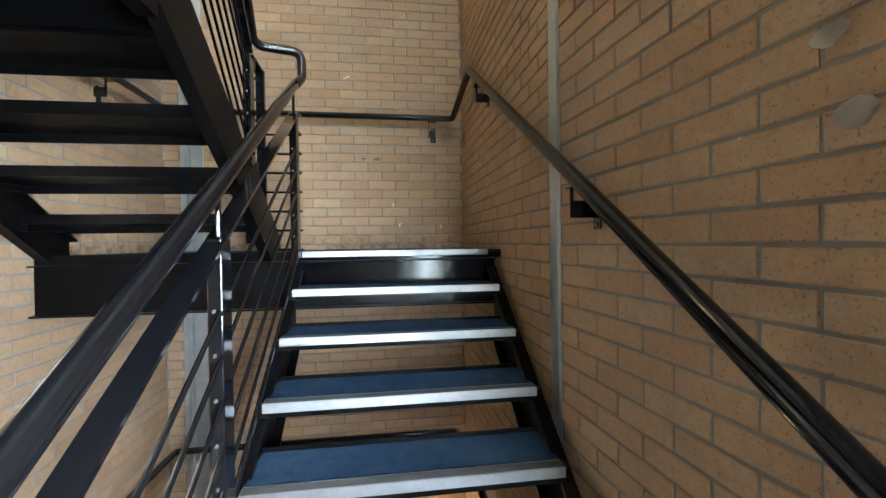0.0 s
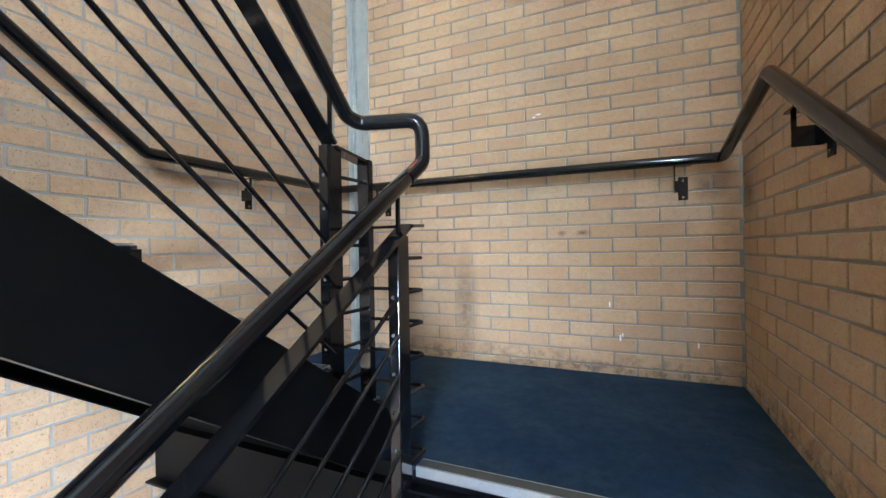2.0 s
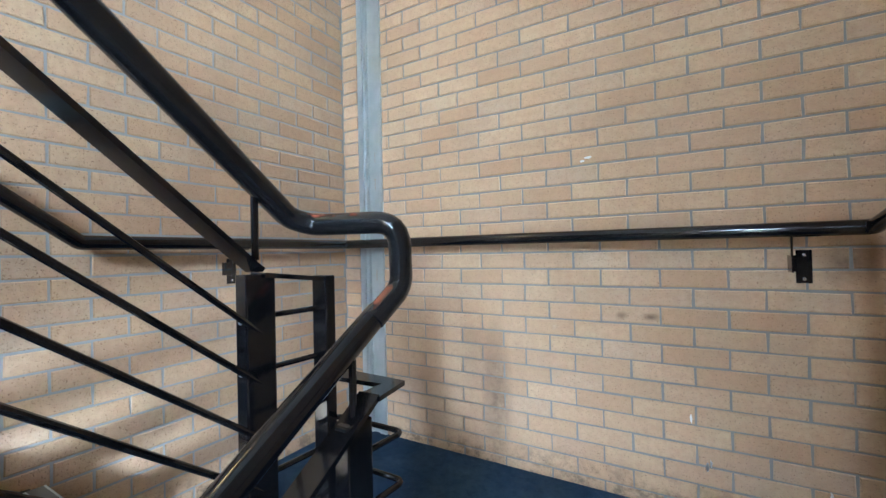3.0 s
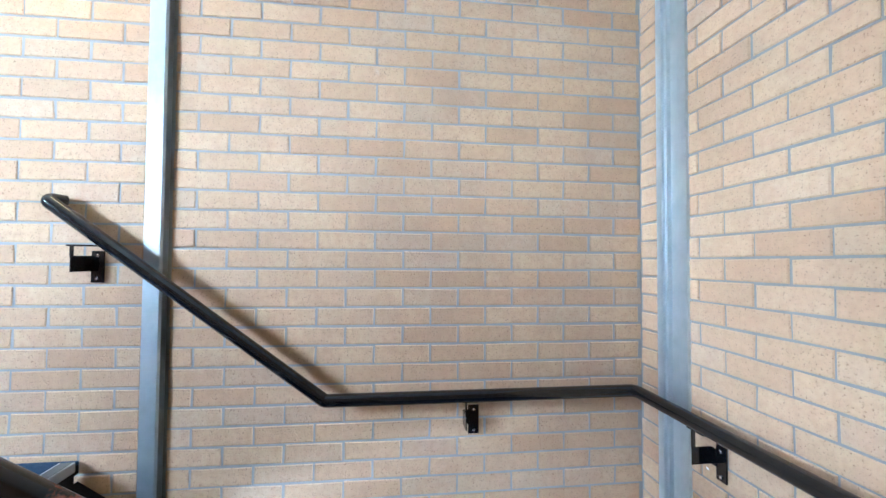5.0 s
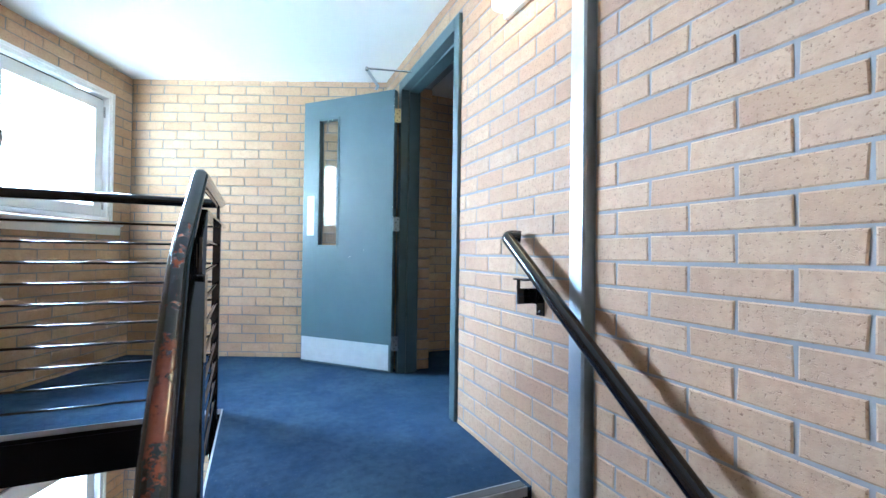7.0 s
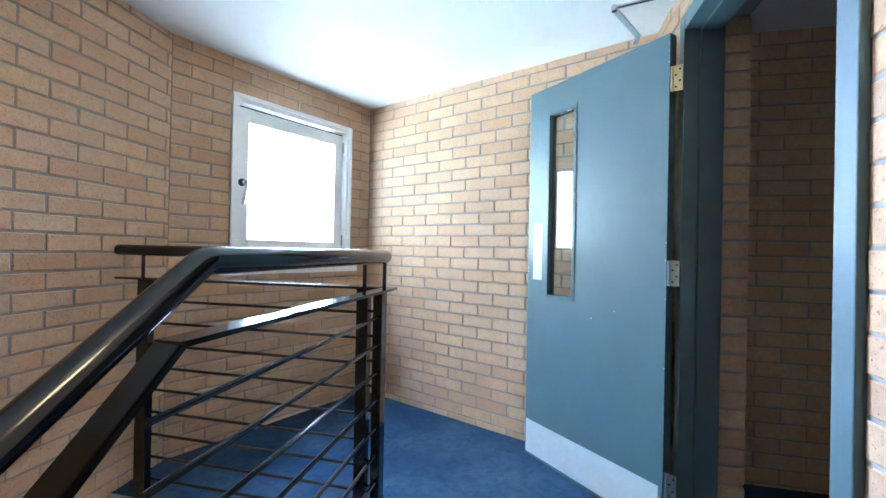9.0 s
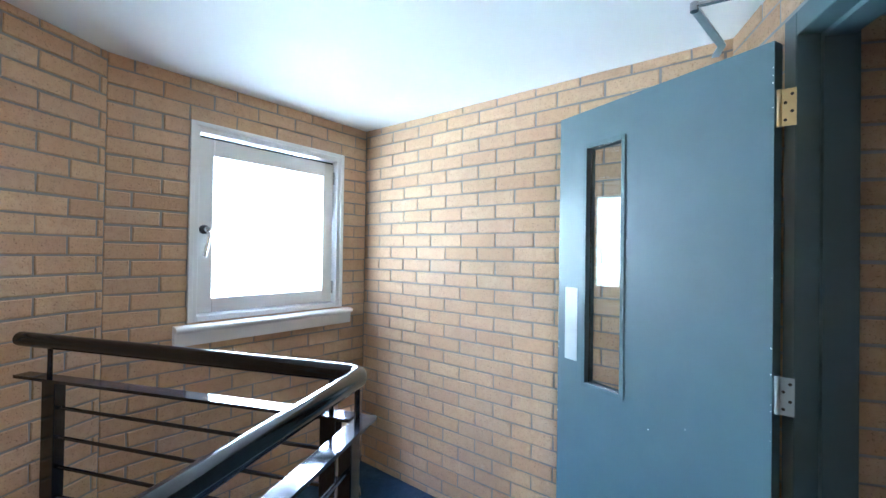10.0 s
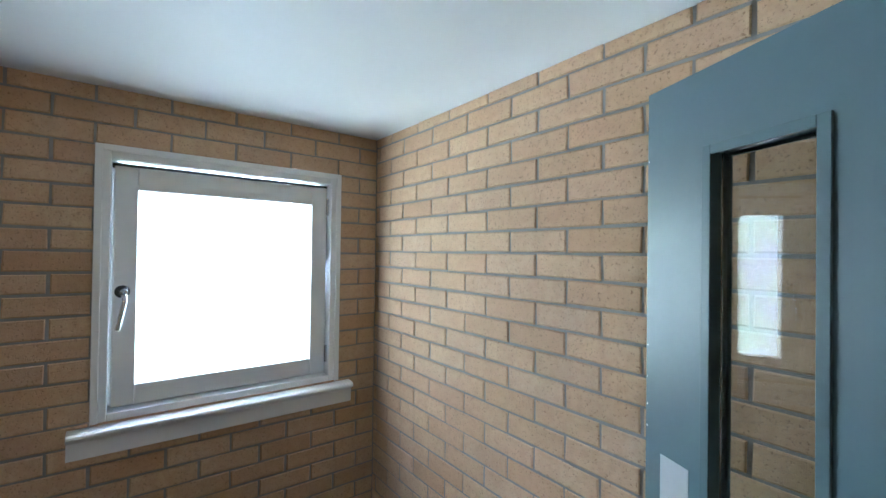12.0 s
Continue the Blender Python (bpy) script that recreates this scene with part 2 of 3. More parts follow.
def box(bm, x0, x1, y0, y1, z0, z1, bevel=0.0, m=None):
    r = bmesh.ops.create_cube(bm, size=1.0, matrix=Matrix.Translation(((x0 + x1) / 2, (y0 + y1) / 2, (z0 + z1) / 2)) @ Matrix.Diagonal((x1 - x0, y1 - y0, z1 - z0, 1)))
    vs = r["verts"]
    if bevel:
        es = list({e for v in vs for e in v.link_edges})
        vs = bmesh.ops.bevel(bm, geom=es, offset=bevel, segments=2, profile=0.5, affect="EDGES")["verts"]
        vs = list({v for v in vs})
    if m is not None:
        seen = set(vs)
        todo = list(vs)
        while todo:
            v = todo.pop()
            for e in v.link_edges:
                o = e.other_vert(v)
                if o not in seen:
                    seen.add(o)
                    todo.append(o)
        bmesh.ops.transform(bm, matrix=m, verts=list(seen))


def boxed(*args, **kw):
    bm = bmesh.new()
    box(bm, *args, **kw)
    return bm


def prism(bm, pts, axis, a, b):
    """A flat outline pushed from a to b along an axis; pts are the two other coordinates in order."""
    def place(p, c):
        return {"x": (c, p[0], p[1]), "y": (p[0], c, p[1]), "z": (p[0], p[1], c)}[axis]
    va = [bm.verts.new(place(p, a)) for p in pts]
    vb = [bm.verts.new(place(p, b)) for p in pts]
    n = len(pts)
    bm.faces.new(va)
    bm.faces.new(vb[::-1])
    for k in range(n):
        bm.faces.new((va[k], va[(k + 1) % n], vb[(k + 1) % n], vb[k]))
    return bm


def fillet(points, radius, steps=6):
    pts = [Vector(p) for p in points]
    out = [pts[0]]
    for a, b, c in zip(pts, pts[1:], pts[2:]):
        u, v = (a - b).normalized(), (c - b).normalized()
        ang = u.angle(v)
        if ang > math.pi - 0.02 or radius <= 0:
            out.append(b)
            continue
        d = min(radius / math.tan(ang / 2), (a - b).length * 0.48, (c - b).length * 0.48)
        for k in range(steps + 1):
            s = k / steps
            out.append((b + u * d) * (1 - s) ** 2 + b * 2 * s * (1 - s) + (b + v * d) * s ** 2)
    return out + [pts[-1]]


def tube(bm, points, r, sides=14, bend=0.0, flat=None):
    """A round bar (or, with flat=(w, h), a flat bar) swept along points."""
    pts = fillet(points, bend) if bend else [Vector(p) for p in points]
    if flat:
        w, h = flat[0] / 2, flat[1] / 2
        sect = [(-w, -h), (w, -h), (w, h), (-w, h)]
    else:
        sect = [(r * math.cos(2 * math.pi * k / sides), r * math.sin(2 * math.pi * k / sides)) for k in range(sides)]
    side = None
    rings = []
    for k, p in enumerate(pts):
        t = ((pts[min(k + 1, len(pts) - 1)] - p).normalized() + (p - pts[max(k - 1, 0)]).normalized()).normalized()
        if side is None:
            ref = Vector((0, 0, 1)) if abs(t.z) < 0.95 else Vector((1, 0, 0))
            side = t.cross(ref).normalized()
        else:
            side = (side - t * side.dot(t)).normalized()
        up = side.cross(t)
        rings.append([bm.verts.new(p + side * x + up * y) for x, y in sect])
    for a, b in zip(rings, rings[1:]):
        for k in range(len(sect)):
            bm.faces.new((a[k], a[(k + 1) % len(sect)], b[(k + 1) % len(sect)], b[k]))
    bm.faces.new(rings[0][::-1])
    bm.faces.new(rings[-1])
    return bm


def tubed(*args, **kw):
    bm = bmesh.new()
    return tube(bm, *args, **kw)


def turned(bm, profile, at, axis="x", sides=20):
    """A turned shape: profile of (along, radius)."""
    rings = []
    for a, r in profile:
        ring = []
        for k in range(sides):
            c, s = r * math.cos(2 * math.pi * k / sides), r * math.sin(2 * math.pi * k / sides)
            p = {"x": (a, c, s), "y": (c, a, s), "z": (c, s, a)}[axis]
            ring.append(bm.verts.new(Vector(at) + Vector(p)))
        rings.append(ring)
    for a, b in zip(rings, rings[1:]):
        for k in range(sides):
            bm.faces.new((a[k], a[(k + 1) % sides], b[(k + 1) % sides], b[k]))
    bm.faces.new(rings[0][::-1])
    bm.faces.new(rings[-1])
    return bm


# ---- walls ----
class Wall:
    """A brick wall from a to b (the room on its left side), with holes (s0, s1, z0, z1) along it."""

    def __init__(self, name, a, b, z0=BOTTOM, z1=CEIL, thick=0.24, recess=0.005, mortar=MORTAR, holes=(), s_phase=0.0, z_phase=0.0, focus=(0.5, 3.4), label="", pieces=300, ext=(0.2, 0.2)):
        self.name, self.a, self.b, self.z0, self.z1, self.thick, self.holes = name, Vector((*a, 0)), Vector((*b, 0)), z0, z1, thick, holes
        self.s_phase, self.z_phase, self.focus, self.pieces = s_phase, z_phase, focus, pieces
        d = self.b - self.a
        self.length = d.length
        self.m = pose(a[0], a[1], 0, 0, 0, math.degrees(math.atan2(d.y, d.x)))
        ss = sorted({0.0, self.length, *[h[0] for h in holes], *[h[1] for h in holes]})
        bm = bmesh.new()
        for s0, s1 in zip(ss, ss[1:]):
            mid = (s0 + s1) / 2
            e0, e1 = (s0 - ext[0] if s0 == 0.0 else s0), (s1 + ext[1] if s1 == self.length else s1)
            z = z0
            for h in sorted((h for h in holes if h[0] < mid < h[1]), key=lambda h: h[2]):
                if h[2] > z:
                    box(bm, e0, e1, -thick, -recess, z, h[2])
                z = max(z, h[3])
            if z < z1:
                box(bm, e0, e1, -thick, -recess, z, z1)
        self.ob = part(name, bm, mortar, label=label or "buff brick wall with grey mortar joints, scuffed and stained", kind="structure")
        self.ob.matrix_world = self.m

    def at(self, s, y=0.0, z=0.0):
        return self.m @ Vector((s, y, z))

    def lay(self):
        rng = random.Random(self.name)
        L, H, J = STRETCH - 0.0085, COURSE - 0.0085, 0.0085
        bricks = []
        k0 = math.ceil((self.z0 - self.z_phase) / COURSE)
        k = k0
        while True:
            z = self.z_phase + k * COURSE
            if z - H / 2 > self.z1:
                break
            zb, zt = max(z - H / 2, self.z0), min(z + H / 2, self.z1)
            off = self.s_phase + (STRETCH / 2 if k % 2 else 0.0)
            n = math.floor(-off / STRETCH) - 1
            s = off + n * STRETCH
            while s < self.length:
                spans = [(max(s + J / 2, 0.001), min(s + J / 2 + L, self.length - 0.001))]
                for h in self.holes:
                    if h[2] < z < h[3]:
                        cut = []
                        for p, q in spans:
                            if q <= h[0] or p >= h[1]:
                                cut.append((p, q))
                            else:
                                cut += [(p, h[0]), (h[1], q)]
                        spans = cut
                for p, q in spans:
                    if q - p > 0.012 and zt - zb > 0.01:
                        bricks.append((p, q, zb, zt, abs(q - p - L) < 0.001 and abs(zt - zb - H) < 0.001))
                s += STRETCH
            k += 1

        def shape(w, h):
            e = 0.0034
            js = [rng.uniform(-0.0022, 0.0022) for _ in range(8)]
            rings = []
            for y, i, use in ((-0.014, 0.0, 0), (-0.0022, 0.0, 1), (0.0, e, 1)):
                q = [(-w / 2 + i, -h / 2 + i), (w / 2 - i, -h / 2 + i), (w / 2 - i, h / 2 - i), (-w / 2 + i, h / 2 - i)]
                rings.append([(x + use * js[2 * c], y, z + use * js[2 * c + 1]) for c, (x, z) in enumerate(q)])
            verts = [v for r in rings for v in r]
            faces = []
            for r in range(2):
                for c in range(4):
                    faces.append((4 * r + c, 4 * r + (c + 1) % 4, 4 * r + 4 + (c + 1) % 4, 4 * r + 4 + c))
            faces.append((8, 9, 10, 11))
            return verts, faces

        fs, fz = self.focus
        full = sorted((b for b in bricks if b[4]), key=lambda b: (b[0] - fs) ** 2 + ((b[2] - fz) * 0.9) ** 2)
        near = full[:self.pieces]
        nearset = set(near)
        shared = []
        for _ in range(8):
            v, f = shape(L, H)
            me = bpy.data.meshes.new("brick")
            me.from_pydata(v, [], f)
            me.materials.append(BRICK)
            shared.append(me)
        for p, q, zb, zt, _ in near:
            ob = new("brick", rng.choice(shared))
            ob.parent = self.ob
            ob.matrix_basis = Matrix.Translation(((p + q) / 2, rng.uniform(-0.0015, 0.0015), (zb + zt) / 2)) @ Matrix.Rotation(rng.uniform(-0.004, 0.004), 4, "Y")
        verts, faces = [], []
        for bk in bricks:
            if bk in nearset:
                continue
            p, q, zb, zt, _ = bk
            v, f = shape(q - p, zt - zb)
            o, n = Vector(((p + q) / 2, rng.uniform(-0.0015, 0.0015), (zb + zt) / 2)), len(verts)
            verts += [tuple(o + Vector(x)) for x in v]
            faces += [tuple(i + n for i in x) for x in f]
        me = bpy.data.meshes.new("brickwork")
        me.from_pydata(verts, [], faces)
        me.materials.append(BRICK)
        ob = new("brickwork", me)
        ob.parent = self.ob
        tagged(ob, kind="stuff")


JOINT, CORNER = (2.508, -0.740), (1.930, -2.045)
FAR_END = (0.03, -1.195)
UP_WIN, LOW_WIN = (3.70, 4.68), (3.70 - STOREY, 4.68 - STOREY)
WIN_S0, WIN_S1 = 0.197, 1.104
DOOR_Y0, DOOR_Y1, DOOR_TOP = -0.80, 0.195, 4.73
COL_Y0, COL_Y1 = 1.025, 1.105

walls = [
    Wall("wall_west", (0, 3.0), (0, COL_Y1), s_phase=3.0 - 1.865, z_phase=3.58, recess=0.0034, mortar=MORTAR_PALE, focus=(0.9, 3.6), ext=(0.2, 0.0)),
    Wall("wall_west_entrance", (0.03, COL_Y0), (0.03, -1.2), s_phase=0.087, z_phase=3.592, recess=0.0034, mortar=MORTAR_PALE,
         holes=[(COL_Y0 - DOOR_Y1, COL_Y0 - DOOR_Y0, MAIN - 0.02, DOOR_TOP)], focus=(0.5, 3.6), ext=(0.0, 0.1)),
    Wall("wall_far", FAR_END, CORNER, s_phase=0.924, z_phase=0.004, focus=(1.2, 4.2)),
    Wall("wall_window", CORNER, JOINT, s_phase=0.094, z_phase=-0.008,
         holes=[(WIN_S0, WIN_S1, z0, z1) for z0, z1 in (UP_WIN, LOW_WIN)], focus=(0.7, 4.2)),
    Wall("wall_east_upper", JOINT, (2.38, 0.985), s_phase=0.14, z_phase=0.013, focus=(1.0, 2.3), ext=(0.2, 0.0)),
    Wall("wall_east", (2.38, 1.07), (2.38, 3.0), s_phase=0.125, z_phase=0.013, focus=(0.6, 2.5), ext=(0.0, 0.2)),
    Wall("wall_north", (2.38, 3.0), (0, 3.0), s_phase=2.38 - 1.356, z_phase=0.03, focus=(1.2, 3.0)),
]

# floor at the very bottom and the ceiling
part("floor", boxed(-0.2, 2.8, -2.4, 3.2, BOTTOM - 0.1, BOTTOM), CARPET, label="dark blue carpeted floor at the foot of the stairwell", kind="structure")
bm = bmesh.new()
prism(bm, [(-4.7, -1.55), (-0.05, -1.55), (2.0, -2.35), (2.85, -0.75), (2.68, 3.28), (-0.25, 3.28), (-0.25, 0.9), (-4.7, 0.9)], "z", CEIL, CEIL + 0.12)
part("ceiling", bm, CEILING, label="smooth white painted stairwell ceiling", kind="structure")


def column(a, along, width, depth, ridge=True):
    """A painted rolled steel section let into the wall at a, running along a direction."""
    bm = bmesh.new()
    w = width
    outline = [(0, 0), (w, 0), (w, depth)] + ([(w * 0.80, depth), (w * 0.78, depth - 0.010), (w * 0.70, depth - 0.010), (w * 0.68, depth - 0.003), (w * 0.60, depth), (w * 0.56, depth - 0.012), (w * 0.30, depth - 0.014), (w * 0.28, depth - 0.004)] if ridge else [(w * 0.12, depth), (0, depth - 0.006)]) + ([(0, depth - 0.004)] if ridge else [])
    prism(bm, outline, "z", BOTTOM, CEIL - 0.002)
    ob = part("column", bm, STEEL_GREY, label="blue-grey painted steel channel column set flush in the brick wall", kind="structure")
    ob.matrix_world = pose(a[0], a[1], 0, 0, 0, along)
    return ob


column((-0.08, COL_Y0 + 0.064), -90, 0.064, 0.112, False)
# The shade of the column's recess is put into this web's darker colour.
part("column_web", boxed(-0.08, -0.012, COL_Y0 + 0.064, COL_Y1, BOTTOM, CEIL - 0.002), WEB, label="shadowed web of the steel column", kind="structure")
column((2.46, 0.985), 90, 0.085, 0.085, False)
column((0.30, 3.08), 180, 0.165, 0.095)

rng = random.Random(5)
for x, z, w, h in ((1.430, 3.172, 0.018, 0.007), (1.405, 3.160, 0.014, 0.006), (1.838, 1.945, 0.007, 0.024), (1.850, 1.960, 0.005, 0.016), (1.788, 2.118, 0.005, 0.020), (2.19, 1.93, 0.006, 0.020), (0.38, 2.66, 0.010, 0.005)):
    bm = bmesh.new()
    vs = [bm.verts.new((x + w * rng.uniform(0.6, 1.0) * math.cos(a), 2.9955, z + h * rng.uniform(0.6, 1.0) * math.sin(a))) for a in [2 * math.pi * k / 9 for k in range(9)]]
    bm.faces.new(vs)
    bmesh.ops.solidify(bm, geom=bm.faces[:], thickness=0.0015)
    ob = part("paint_mark", bm, WHITE, walls[6].ob, "small white filler mark on a brick")
    ob.matrix_parent_inverse = walls[6].ob.matrix_world.inverted()

east = walls[4]
for y, z, w, h, tall in ((0.057, 2.125, 0.030, 0.022, 0), (0.020, 1.985, 0.036, 0.026, 0), (0.222, 1.992, 0.006, 0.004, 0), (0.16, 1.86, 0.004, 0.003, 0), (0.30, 2.02, 0.010, 0.002, 0)):
    s_at = (east.a - Vector((2.44, y, 0))).length
    bm = bmesh.new()
    vs = [bm.verts.new((s_at + w * rng.uniform(0.7, 1.1) * math.cos(a), 0.0025, z + h * rng.uniform(0.7, 1.1) * math.sin(a))) for a in [2 * math.pi * k / 11 for k in range(11)]]
    bm.faces.new(vs)
    bmesh.ops.solidify(bm, geom=bm.faces[:], thickness=0.002)
    part("paint_mark", bm, SMEAR, east.ob, "smear of grey mortar left on a brick")

# the corridor behind the doorway
walls += [
    Wall("wall_corridor_south", (-4.5, -1.28), (-0.21, -1.28), z0=MAIN - 0.1, z_phase=3.58, s_phase=0.1, focus=(3.7, 3.8), pieces=150, label="dim buff brick corridor wall behind the doorway"),
    Wall("wall_corridor_west", (-4.5, 0.62), (-4.5, -1.28), z0=MAIN - 0.1, z_phase=3.58, s_phase=0.1, focus=(0.8, 3.8), pieces=60, label="dim buff brick end wall of the corridor"),
    Wall("wall_corridor_north", (-0.21, 0.62), (-4.5, 0.62), z0=MAIN - 0.1, z_phase=3.58, s_phase=0.1, focus=(0.8, 3.8), pieces=20, label="dim buff brick corridor wall beside the doorway"),
]
part("corridor_floor", boxed(-4.6, 0.034, -1.3, 0.7, MAIN - 0.12, MAIN - 0.001), CARPET, label="dark blue corridor carpet beyond the doorway", kind="structure")

# brick reveal on the corridor side of the doorway
for y, s_ in ((DOOR_Y0, 1), (DOOR_Y1, -1)):
    k = 0
    while MAIN + 0.04 + k * COURSE < 4.75:
        z = MAIN + 0.032 + k * COURSE
        bm = bmesh.new()
        box(bm, -0.212, -0.112, min(y - s_ * 0.02, y + s_ * (0.010 + 0.002 * (k % 3))), max(y - s_ * 0.02, y + s_ * (0.010 + 0.002 * (k % 3))), z - 0.032, z + 0.032, bevel=0.003)
        part("brick", bm, BRICK, walls[1].ob).matrix_parent_inverse = walls[1].ob.matrix_world.inverted()
        k += 1

# ---- landings ----
def lower(ob):
    """The same thing one storey down."""
    p = ob.matrix_world.translation
    return copy_thing(ob, Matrix.Translation((0, 0, -STOREY)) @ ob.matrix_basis)


def landing(name, outline, z, depth, edges, label):
    t = thing(name, (0, 0, z), label=label, kind="structure")
    bm = bmesh.new()
    prism(bm, outline, "z", -0.012, 0.0)
    part("carpet", bm, CARPET, t, "dark blue worn loop-pile carpet")
    bm = bmesh.new()
    prism(bm, outline, "z", -0.045, -0.0125)
    part("deck_plate", bm, PLATE_BLACK, t)
    for (a, b) in edges:
        a, b = Vector((*a, 0)), Vector((*b, 0))
        d = (b - a).normalized()
        ang = math.degrees(math.atan2(d.y, d.x))
        L = (b - a).length
        bm = bmesh.new()
        # a channel-shaped beam under the edge, its web to the outside (right of a to b)
        prism(bm, [(0.0, -depth), (0.05, -depth), (0.05, -depth + 0.008), (0.008, -depth + 0.008), (0.008, -0.054), (0.05, -0.054), (0.05, -0.046), (0.0, -0.046)], "x", 0, L)
        ob = part("edge_beam", bm, PLATE_BLACK, t)
        ob.matrix_basis = pose(a.x, a.y, 0, 0, 0, ang)
    return t


main_outline = [(0.03, 0.83), (0.03, -1.19), (1.93, -2.04), (2.505, -0.74), (2.475, -0.43), (1.13, -0.43), (1.13, 0.66), (1.082, 0.66), (1.082, 0.83)]
main = landing("landing", main_outline, MAIN, 0.235, [((0.03, 0.83 - 0.001), (1.13, 0.83 - 0.001)), ((1.13, 0.82), (1.13, -0.42)), ((1.135, -0.43), (2.47, -0.43))][:0]
               + [((1.081, 0.829), (0.05, 0.829)), ((1.129, -0.43), (1.129, 0.66)), ((2.47, -0.43), (1.13, -0.43))],
               "main landing with dark blue carpet and black painted steel edge beams")
half_outline = [(0.0, 3.0), (0.0, 1.772), (2.33, 1.772), (2.375, 1.80), (2.375, 3.0)]
half = landing("half_landing", half_outline, HALF, 0.30, [((2.33, 1.774), (0.0, 1.774))], "half landing with dark blue carpet and a black painted steel edge beam")
for t in (main, half):
    lower(t)


def nosing(parent, x0, x1, y, z, s):
    """An aluminium angle along a tread's front edge; s = +1 where the front faces -y."""
    bm = bmesh.new()
    prism(bm, [(y, z + 0.003), (y + s * 0.052, z + 0.003), (y + s * 0.052, z), (y + s * 0.002, z), (y + s * 0.002, z - 0.030), (y - s * 0.001, z - 0.030)], "x", x0, x1)
    ob = part("nosing", bm, ALUMINIUM, parent, "scuffed aluminium stair nosing")
    part("grip_strip", boxed(x0 + 0.002, x1 - 0.002, min(y + s * 0.007, y + s * 0.045), max(y + s * 0.007, y + s * 0.045), z + 0.003, z + 0.0045), GRIP, ob if parent.parent is None else parent, "dull grey ribbed grip strip")
    return ob


nosing(half, 1.275, 2.29, 1.769, 0.0, 1)
nosing(main, 0.05, 1.075, 0.832, 0.0, -1)
bm = bmesh.new()
box(bm, 1.126, 1.133, -0.43, 0.659, -0.022, 0.004)
part("edge_trim", bm, ALUMINIUM, main, "thin pale metal edge trim")
bm = bmesh.new()
box(bm, 1.134, 2.47, -0.434, -0.427, -0.022, 0.004)
part("edge_trim", bm, ALUMINIUM, main, "thin pale metal edge trim")
part("edge_plate", boxed(0.005, 1.265, 1.764, 1.771, -0.05, 0.003), PLATE_BLACK, half, "black steel edge plate")
bm = bmesh.new()
box(bm, 1.27, 2.30, 1.763, 1.770, -0.175, -0.028)
part("riser_plate", bm, RISER, half, "closed black gloss steel riser")


# ---- flights of stairs ----
def flight(name, x0, x1, first_y, first_z, n, s, up, deep, past, label, lift=0.0, sink=0.0):
    """n open treads going up; the first nosing at (first_y, first_z); s = +1 when going up means +y."""
    t = thing(name, ((x0 + x1) / 2, first_y, first_z - RISE), label=label, category="staircase", kind="")
    w = (x1 - x0) / 2
    for k in range(n):
        y, z = s * k * GOING, RISE * (k + 1) - sink
        tread = part("tread", bmesh.new(), PLATE_BLACK, t)
        bm = bmesh.new()
        d = 0.285
        prism(bm, [(y, z - 0.008), (y, z - 0.05), (y + s * 0.005, z - 0.05), (y + s * 0.005, z - 0.014), (y + s * d, z - 0.014), (y + s * d, z + up), (y + s * (d - 0.006), z + up), (y + s * (d - 0.006), z - 0.008)], "x", -w + 0.002, w - 0.002)
        old = tread.data
        me = bpy.data.meshes.new("tread")
        bmesh.ops.recalc_face_normals(bm, faces=bm.faces)
        bm.to_mesh(me)
        bm.free()
        me.materials.append(PLATE_BLACK)
        tread.data = me
        bpy.data.meshes.remove(old)
        bm = bmesh.new()
        box(bm, -w + 0.012, w - 0.012, min(y + s * 0.012, y + s * 0.27), max(y + s * 0.012, y + s * 0.27), z - 0.008, z - 0.001)
        part("carpet", bm, CARPET, tread, "dark blue carpet strip")
        nosing(tread, -w + 0.012, w - 0.012, y, z - 0.002, s)
    run, rise = n * GOING, n * RISE
    slope = RISE / GOING
    for x in (-w, w):
        bm = bmesh.new()
        y0, y1 = -0.06, run + (past if x > 0 else min(past, -0.01))
        top = lambda y: slope * y + RISE * 0.62 + lift
        bot = lambda y: slope * y - deep
        q = (1 if x < 0 else -1)
        web0, web1, lip = x - q * 0.028, x - q * 0.018, x + q * 0.022
        ends = []
        for y in (y0, y1):
            prof = [(web0, bot(y)), (lip, bot(y)), (lip, bot(y) + 0.010), (web1, bot(y) + 0.010), (web1, top(y) - 0.010), (lip, top(y) - 0.010), (lip, top(y)), (web0, top(y))]
            ends.append([bm.verts.new((px, s * y, pz)) for px, pz in prof])
        bm.faces.new(ends[0])
        bm.faces.new(ends[1][::-1])
        for k in range(8):
            bm.faces.new((ends[0][k], ends[0][(k + 1) % 8], ends[1][(k + 1) % 8], ends[1][k]))
        string = part("string", bm, PLATE_BLACK, t, "black painted steel channel string")
        for k in range(n):
            y, z = s * k * GOING, RISE * (k + 1) - 0.056
            part("cleat", boxed((x - 0.018 if x < 0 else x - 0.03), (x + 0.03 if x < 0 else x + 0.018), min(y + s * 0.03, y + s * 0.26), max(y + s * 0.03, y + s * 0.26), z, z + 0.04), PLATE_BLACK, string)
    return t


first_y = 1.772 - 9 * GOING
flight_a = flight("stair_flight", 1.262, 2.298, first_y, RISE, 9, 1, 0.012, 0.205, -0.04, "black steel open stair flight with blue carpeted treads and aluminium nosings")
flight_b = flight("stair_flight", 0.075, 1.10, 1.86, HALF + RISE, 4, -1, 0.03, 0.118, 0.16, "black steel open stair flight rising to the carpeted main landing", lift=0.014, sink=0.012)
for t in (flight_a, flight_b):
    lower(t)


